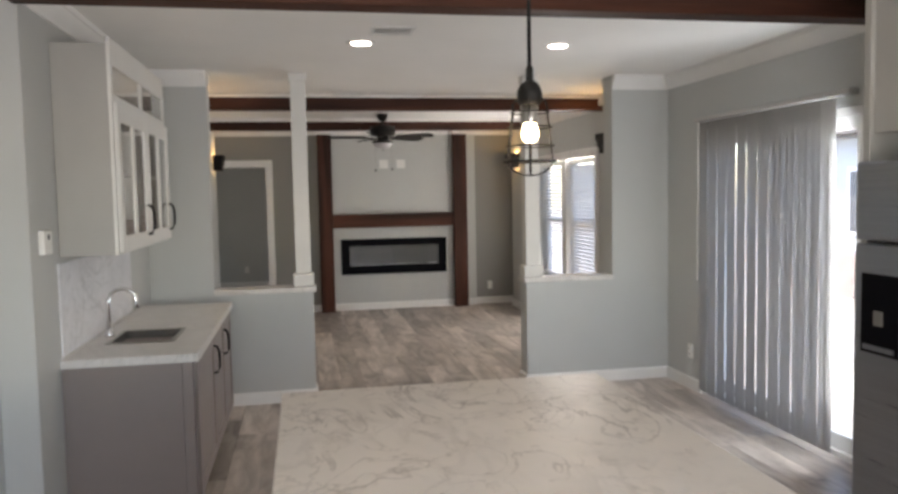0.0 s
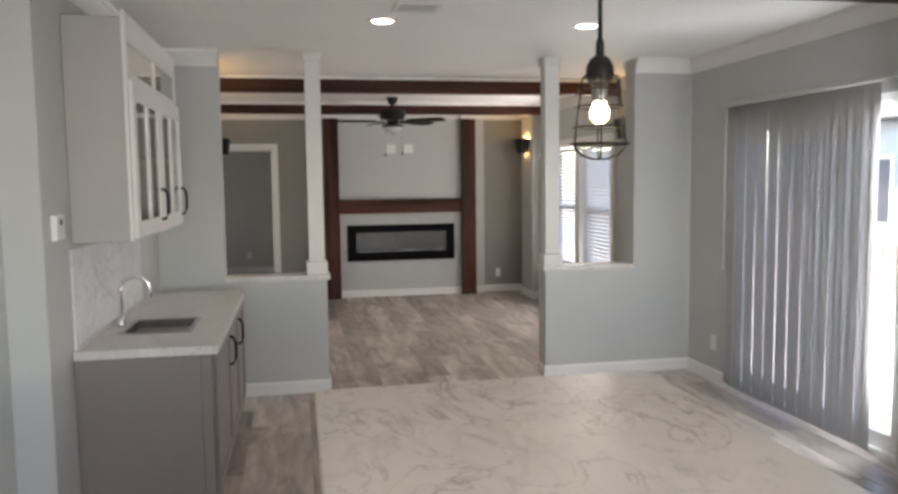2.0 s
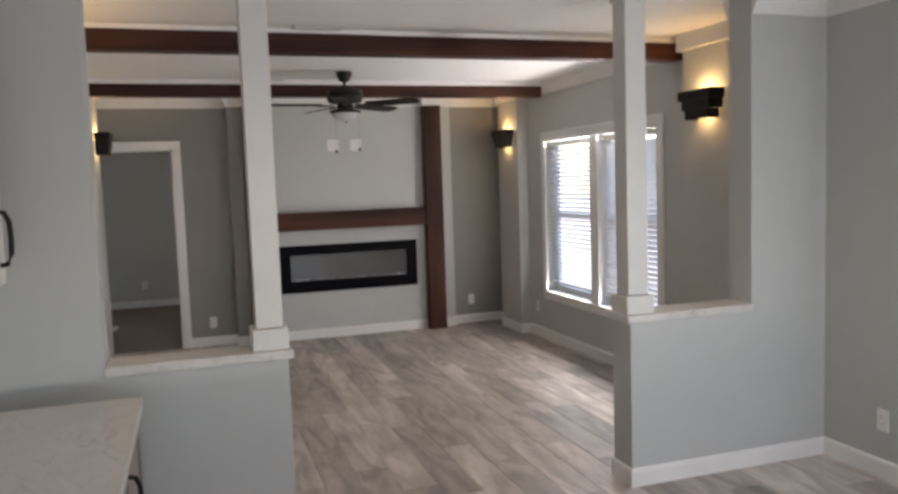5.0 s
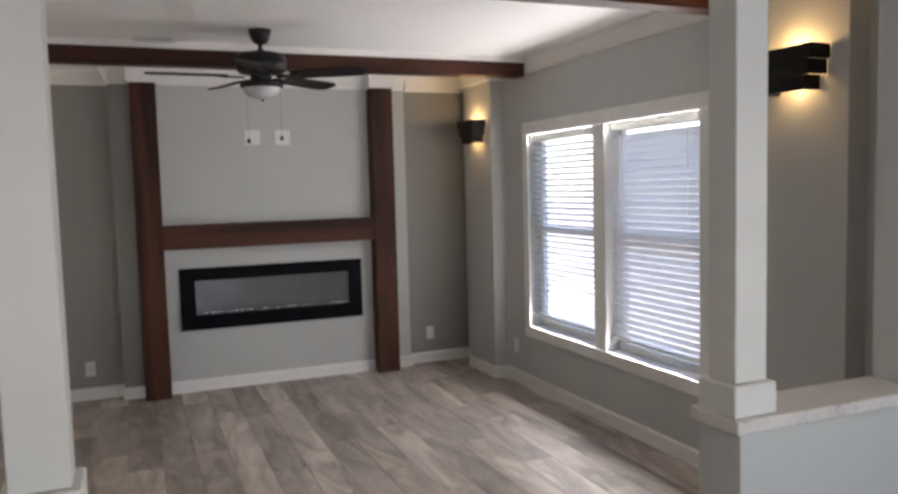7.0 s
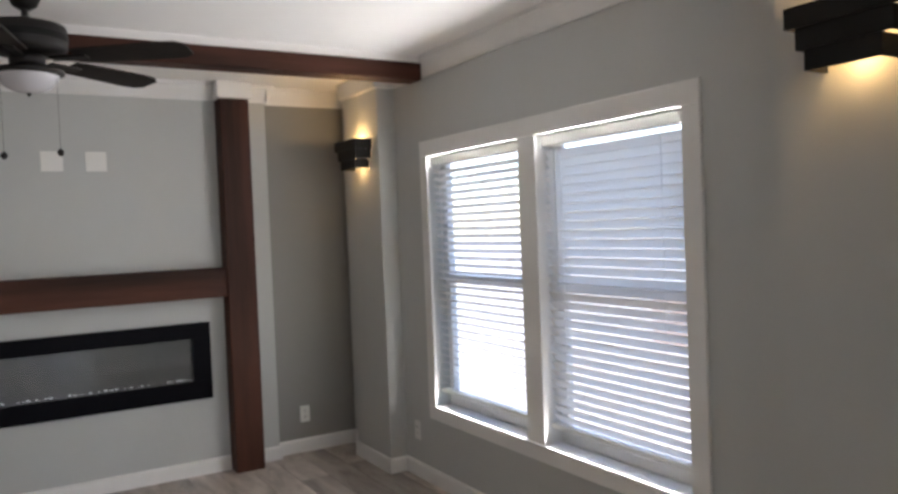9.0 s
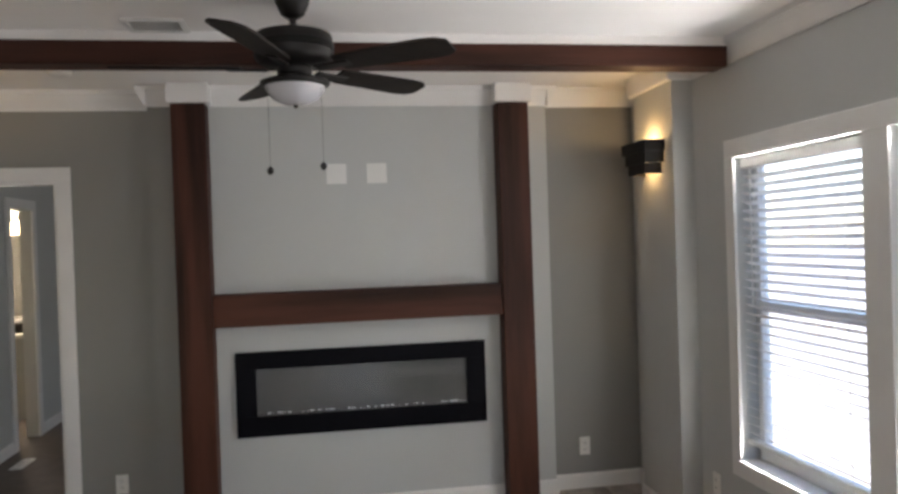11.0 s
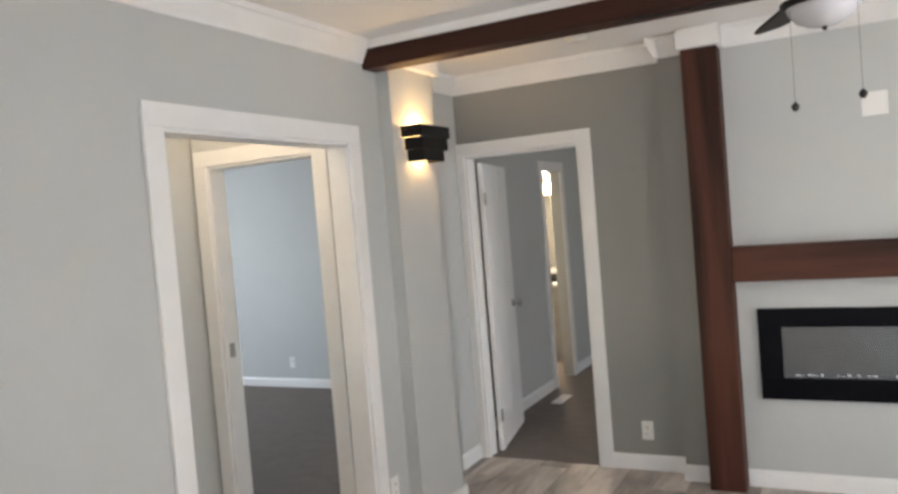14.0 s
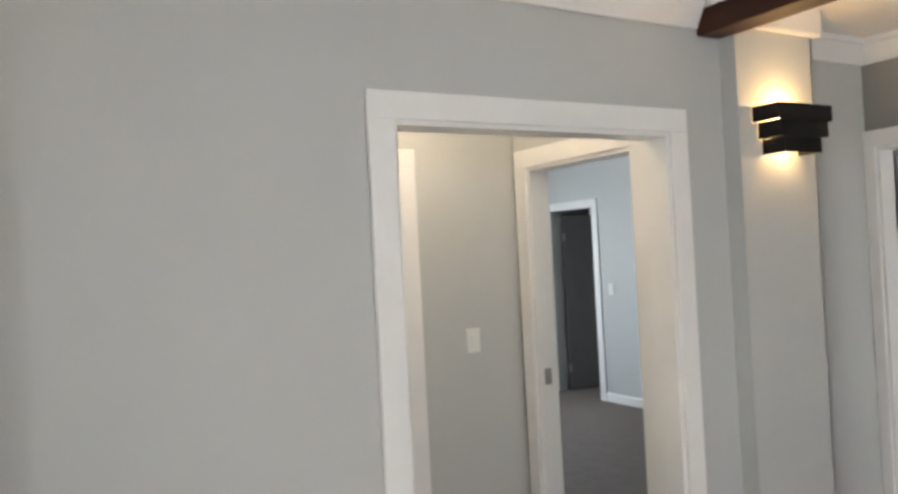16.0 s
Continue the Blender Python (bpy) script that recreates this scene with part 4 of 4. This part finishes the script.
def upper_cabinet():
    y0, y1, d = -7.05, -5.60, 0.255
    e = thing("upper_cabinet", (XL, y0, 1.37), "white wall cabinet with glass doors and cream sides", "wall cabinet")
    w, h = y1 - y0, 1.025
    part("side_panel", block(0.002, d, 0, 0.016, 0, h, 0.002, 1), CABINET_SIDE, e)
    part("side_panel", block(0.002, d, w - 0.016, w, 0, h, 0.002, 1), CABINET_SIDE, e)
    part("bottom_board", block(0.002, d, 0.016, w - 0.016, 0, 0.016), CABINET_WHITE, e)
    part("top_board", block(0.002, d, 0.016, w - 0.016, h - 0.016, h), CABINET_WHITE, e)
    part("back_board", block(0.002, 0.008, 0.016, w - 0.016, 0.016, h - 0.016), CABINET_WHITE, e)
    part("shelf", block(0.008, d - 0.02, 0.016, w - 0.016, 0.40, 0.416), CABINET_WHITE, e)
    part("divider", block(0.008, d, w / 2 - 0.01, w / 2 + 0.01, 0.016, h - 0.016), CABINET_WHITE, e)
    ff = part("face_frame", block(d, d + 0.018, 0, w, 0.735, 0.785, 0.002, 1), CABINET_WHITE, e)
    for a, b, lo, hi in ((0, w, h - 0.10, h + 0.03), (0, 0.035, 0, 0.735), (w - 0.035, w, 0, 0.735), (0, 0.035, 0.785, h - 0.10), (w - 0.035, w, 0.785, h - 0.10), (w / 2 - 0.025, w / 2 + 0.025, 0.785, h - 0.10), (0.035, w - 0.035, 0, 0.025)):
        part("frame_bar", block(d, d + 0.018, a, b, lo, hi, 0.002, 1), CABINET_WHITE, ff)
    for a, b in ((0.035, w / 2 - 0.025), (w / 2 + 0.025, w - 0.035)):
        part("transom_pane", block(d + 0.006, d + 0.010, a, b, 0.785, h - 0.10), GLASS, e).visible_shadow = False
    step = (w - 0.02) / 2
    for k in range(2):
        a, b = 0.01 + k * step + 0.003, 0.01 + (k + 1) * step - 0.003
        mid = (a + b) / 2
        door = part("door", block(d + 0.019, d + 0.037, a, a + 0.075, 0.012, 0.745, 0.003, 1), CABINET_WHITE, e)
        for c in ((b - 0.075, b, 0.012, 0.745), (a + 0.075, b - 0.075, 0.655, 0.745), (a + 0.075, b - 0.075, 0.012, 0.09), (mid - 0.03, mid + 0.03, 0.09, 0.655)):
            part("frame_bar", block(d + 0.019, d + 0.037, *c, 0.003, 1), CABINET_WHITE, door)
        for l, m in ((a + 0.075, mid - 0.03), (mid + 0.03, b - 0.075)):
            part("pane", block(d + 0.026, d + 0.030, l, m, 0.09, 0.655), GLASS, door).visible_shadow = False
        bar_handle(d + 0.037, b - 0.06, 0.155, door, 0.165)


base_cabinet()
sink_counter()
upper_cabinet()
bs = thing("backsplash", (XL, -7.10, 0.88), "grey-white marble-look backsplash panel behind the sink", "backsplash")
part("panel", block(0.001, 0.010, 0, 1.55, 0.0, 0.46, 0.002, 1), SPLASH, bs)
part("upstand", block(0.010, 0.024, 0, 1.68, 0.0, 0.012, 0.003, 1), COUNTER_TOP, bs)
th = thing("thermostat", (XL, -7.29, 1.455), "white wall thermostat with a small dark display", "thermostat")
part("body", block(0.0, 0.028, -0.06, 0.06, -0.055, 0.055, 0.008, 2), PLASTIC, th)
part("display", block(0.028, 0.0295, -0.012, 0.02, 0.012, 0.036), DARK_GREY, th)

isl = thing("kitchen_island", (-0.763, -9.32, 0), "kitchen island with a veined marble-look top", "kitchen island")
part("body", block(-0.56, 0.56, -0.98, 1.10, 0.09, 0.865, 0.003, 1), CABINET_GREY, isl)
part("toe_kick", block(-0.50, 0.50, -0.9, 1.04, 0, 0.09), CABINET_GREY, isl)
part("top", block(-0.625, 0.625, -1.05, 1.195, 0.865, 0.905, 0.006), ISLAND_TOP, isl, "cream marble-look laminate top with brown veins")


def pendant(x, y):
    e = thing("pendant_lamp", (x, y, H), "black wire cage pendant lamp with a glowing bulb", "pendant lamp")
    part("canopy", lathe([(0.02, -0.03), (0.055, -0.02), (0.06, -0.001)], 24), BLACK, e)
    part("rod", lathe([(0.006, -0.625), (0.006, -0.02)], 10), BLACK, e)
    part("rod_collar", lathe([(0.011, -0.655), (0.011, -0.62), (0.007, -0.61)], 16), BLACK, e)
    part("socket_cap", lathe([(0.026, -0.722), (0.033, -0.716), (0.037, -0.70), (0.035, -0.68), (0.026, -0.662), (0.010, -0.650)], 24), BLACK, e)
    part("inner_socket", lathe([(0.018, -0.772), (0.02, -0.765), (0.022, -0.720)], 16), NICKEL, e)
    part("bulb", lathe([(0.003, -0.829), (0.014, -0.826), (0.024, -0.813), (0.025, -0.798), (0.020, -0.779), (0.014, -0.765)], 24), BULB, e, "glowing warm bulb")
    cage = part("cage", ring(0.075, -0.882, 0.0036), BLACK, e)
    for r, z in ((0.069, -0.838), (0.063, -0.785), (0.056, -0.742)):
        part("hoop", ring(r, z, 0.0022), BLACK, cage)
    for k in range(6):
        c, s = math.cos(k * math.pi / 3 + 0.2), math.sin(k * math.pi / 3 + 0.2)
        pts = [(r * c, r * s, z) for r, z in ((0.034, -0.706), (0.050, -0.708), (0.056, -0.720), (0.056, -0.742), (0.063, -0.785), (0.075, -0.882), (0.071, -0.894), (0.053, -0.910), (0.026, -0.920), (0.0, -0.922))]
        part("wire", tube(pts, 0.0024, 6), BLACK, cage)
    lamp("pendant_light", "POINT", (x, y, H - 0.81), 0.5, (1.0, 0.8, 0.55), 0.04)


pendant(-0.640, -8.90)


def can_light(x, y, power):
    e = thing("recessed_light", (x, y, H), "white recessed ceiling light switched on", "ceiling light", "recessed ceiling lights")
    part("trim_ring", lathe([(0.062, -0.002), (0.066, -0.007), (0.09, -0.006), (0.095, -0.001)], 32), PLASTIC, e)
    part("diffuser", lathe([(0.002, -0.0085), (0.064, -0.0082), (0.064, -0.0075)], 28), CAN_GLOW, e)
    lamp("recessed_light_glow", "SPOT", (x, y, H - 0.02), power, SOFT_WHITE, 0.06, (x, y + 0.001, 0), 140)


can_light(-0.89, -6.06, 2.6)
can_light(0.414, -6.08, 2.6)


def sliding_door():
    e = tagged(new("door_sliding"), "white framed sliding glass patio door", "sliding door", kind="structure")
    y0, y1, m = -7.20, -5.46, -6.33
    for a, b, lo, hi in ((y0, y0 + 0.05, 0, 2.10), (y1 - 0.05, y1, 0, 2.10), (y0 + 0.05, y1 - 0.05, 2.05, 2.10), (y0 + 0.05, y1 - 0.05, 0, 0.04)):
        part("frame_bar", block(XR + 0.03, XR + 0.15, a, b, lo, hi, 0.004, 1), TRIM, e)
    for x, a, b in ((XR + 0.05, y0 + 0.05, m + 0.03), (XR + 0.10, m - 0.03, y1 - 0.05)):
        panel = part("sash", block(x, x + 0.035, a, a + 0.06, 0.04, 2.05, 0.003, 1), TRIM, e)
        for c in ((b - 0.06, b, 0.04, 2.05), (a + 0.06, b - 0.06, 1.97, 2.05), (a + 0.06, b - 0.06, 0.04, 0.14)):
            part("sash_bar", block(x, x + 0.035, *c, 0.003, 1), TRIM, panel)
        part("pane", block(x + 0.015, x + 0.021, a + 0.06, b - 0.06, 0.14, 1.97), GLASS, panel).visible_shadow = False
    part("pull", block(XR + 0.03, XR + 0.05, y0 + 0.07, y0 + 0.09, 0.95, 1.25, 0.004), PLASTIC, e)


def vertical_blind():
    y0, y1 = -7.06, -5.47
    e = thing("vertical_blind", (XR - 0.06, y0, 0.03), "grey vertical vane blind drawn over the sliding door", "vertical blind")
    w = y1 - y0
    part("headrail", block(-0.02, 0.05, -0.12, w + 0.04, 2.13, 2.16, 0.004, 1), VANE, e)
    rnd = random.Random(8)
    n = 24
    for k in range(n):
        bm = bmesh.new()
        rows = []
        above = rnd.choice((-10.0, -9.0, -7.0, -5.0)) if k > n * 0.45 else rnd.choice((-9.0, -5.0, -3.0, -2.0))
        below = rnd.choice((-11.7, -10.7, -9.9, -8.9)) + rnd.uniform(-0.4, 0.4)
        for u in range(7):
            a = (u / 6 - 0.5) * 0.0935
            rows.append([])
            for s in range(6):
                twist = radians(above + (below - above) * min(1, s / 3.5))
                x = 0.003 * (1 - (u / 3 - 1) ** 2)
                rows[-1].append(bm.verts.new((x * math.cos(twist) - a * math.sin(twist), x * math.sin(twist) + a * math.cos(twist), 2.12 - s * 0.42)))
        for a, b in zip(rows, rows[1:]):
            for s in range(5):
                bm.faces.new((a[s + 1], b[s + 1], b[s], a[s]))
        bmesh.ops.solidify(bm, geom=bm.faces[:], thickness=0.0012)
        v = part("vane", bm, VANE, e)
        v.location = ((k % 2) * 0.007, 0.045 + k * (w - 0.09) / (n - 1), 0)
    part("wand", tube([(-0.03, w - 0.06, 2.12), (-0.035, w - 0.06, 0.9)], 0.005, 8), PLASTIC, e)


sliding_door()
vertical_blind()
wall_plate(XR, -5.25, 0.31, 0.072, 0.118, "white double outlet beside the patio door", "outlet", -90)


def fridge():
    e = thing("refrigerator", (1.0, -9.095, 0), "stainless steel refrigerator with a dark water dispenser", "refrigerator")
    part("body", block(0.06, 0.78, 0, 0.92, 0.03, 1.74, 0.004), DARK_GREY, e)
    for y0, y1 in ((0.002, 0.40), (0.41, 0.918)):
        door = part("door", block(0.0, 0.058, y0, y1, 0.06, 1.40, 0.012, 3), STEEL, e)
        hy = 0.36 if y0 < 0.2 else 0.45
        part("handle", tube([(0.0, hy, 0.62), (-0.05, hy, 0.68), (-0.062, hy, 0.95), (-0.05, hy, 1.28), (0.0, hy, 1.34)], 0.012, 10), STEEL, door)
    top = part("freezer_door", block(0.0, 0.058, 0.002, 0.918, 1.415, 1.74, 0.012, 3), STEEL, e)
    disp = part("dispenser", block(-0.006, 0.003, 0.66, 0.87, 0.95, 1.28, 0.004), BLACK_GLOSS, e, "black water dispenser panel")
    part("dispenser_tray", block(-0.012, -0.004, 0.68, 0.85, 0.965, 0.985), STEEL, disp)
    part("dispenser_paddle", block(-0.014, -0.006, 0.74, 0.79, 1.07, 1.13, 0.002, 1), NICKEL, disp)
    for y in (0.06, 0.86):
        part("foot", lathe([(0.02, 0), (0.02, 0.03)], 12), DARK_GREY, e, at=None).location = (0.4, y, 0)


fridge()
enc = thing("refrigerator_surround", (1.05, -9.198, 0), "cream tall panel and bridge over the refrigerator", "cabinet surround")
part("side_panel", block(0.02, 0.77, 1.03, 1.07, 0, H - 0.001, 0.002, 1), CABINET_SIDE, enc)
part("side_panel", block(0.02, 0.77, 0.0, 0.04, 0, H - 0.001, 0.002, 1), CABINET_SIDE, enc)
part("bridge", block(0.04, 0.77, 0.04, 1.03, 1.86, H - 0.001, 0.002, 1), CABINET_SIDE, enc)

# ---- floor planks ----
def lay_planks():
    width, length, gap = 0.196, 1.22, 0.002
    rnd = random.Random(11)
    shapes = {}

    def plank_mesh(w, l):
        key = (round(w, 3), round(l, 3))
        if key not in shapes:
            bm = block(-w / 2 + gap / 2, w / 2 - gap / 2, -l / 2 + gap / 2, l / 2 - gap / 2, -0.008, 0.0)
            top = [e for e in bm.edges if all(abs(v.co.z) < 1e-6 for v in e.verts)]
            bmesh.ops.bevel(bm, geom=top, offset=0.0012, segments=1, affect="EDGES")
            bmesh.ops.recalc_face_normals(bm, faces=bm.faces[:])
            me = bpy.data.meshes.new("plank")
            bm.to_mesh(me)
            bm.free()
            me.materials.append(PLANK)
            shapes[key] = me
        return shapes[key]

    x = -2.756
    row = 0
    while x < XR + 0.1:
        w = min(width, XR + 0.1 - x)
        if w < 0.02:
            break
        y = -12.4
        first = (0.41, 1.0, 0.72, 0.2, 0.85, 0.55)[row % 6] * length
        l = first
        while y < 0.15 - 0.02:
            l = min(l, 0.15 - y)
            o = new("plank", plank_mesh(w, l))
            o.parent = FLOOR
            o.location = (x + w / 2, y + l / 2, 0)
            y += l
            l = length
        x += w
        row += 1


lay_planks()
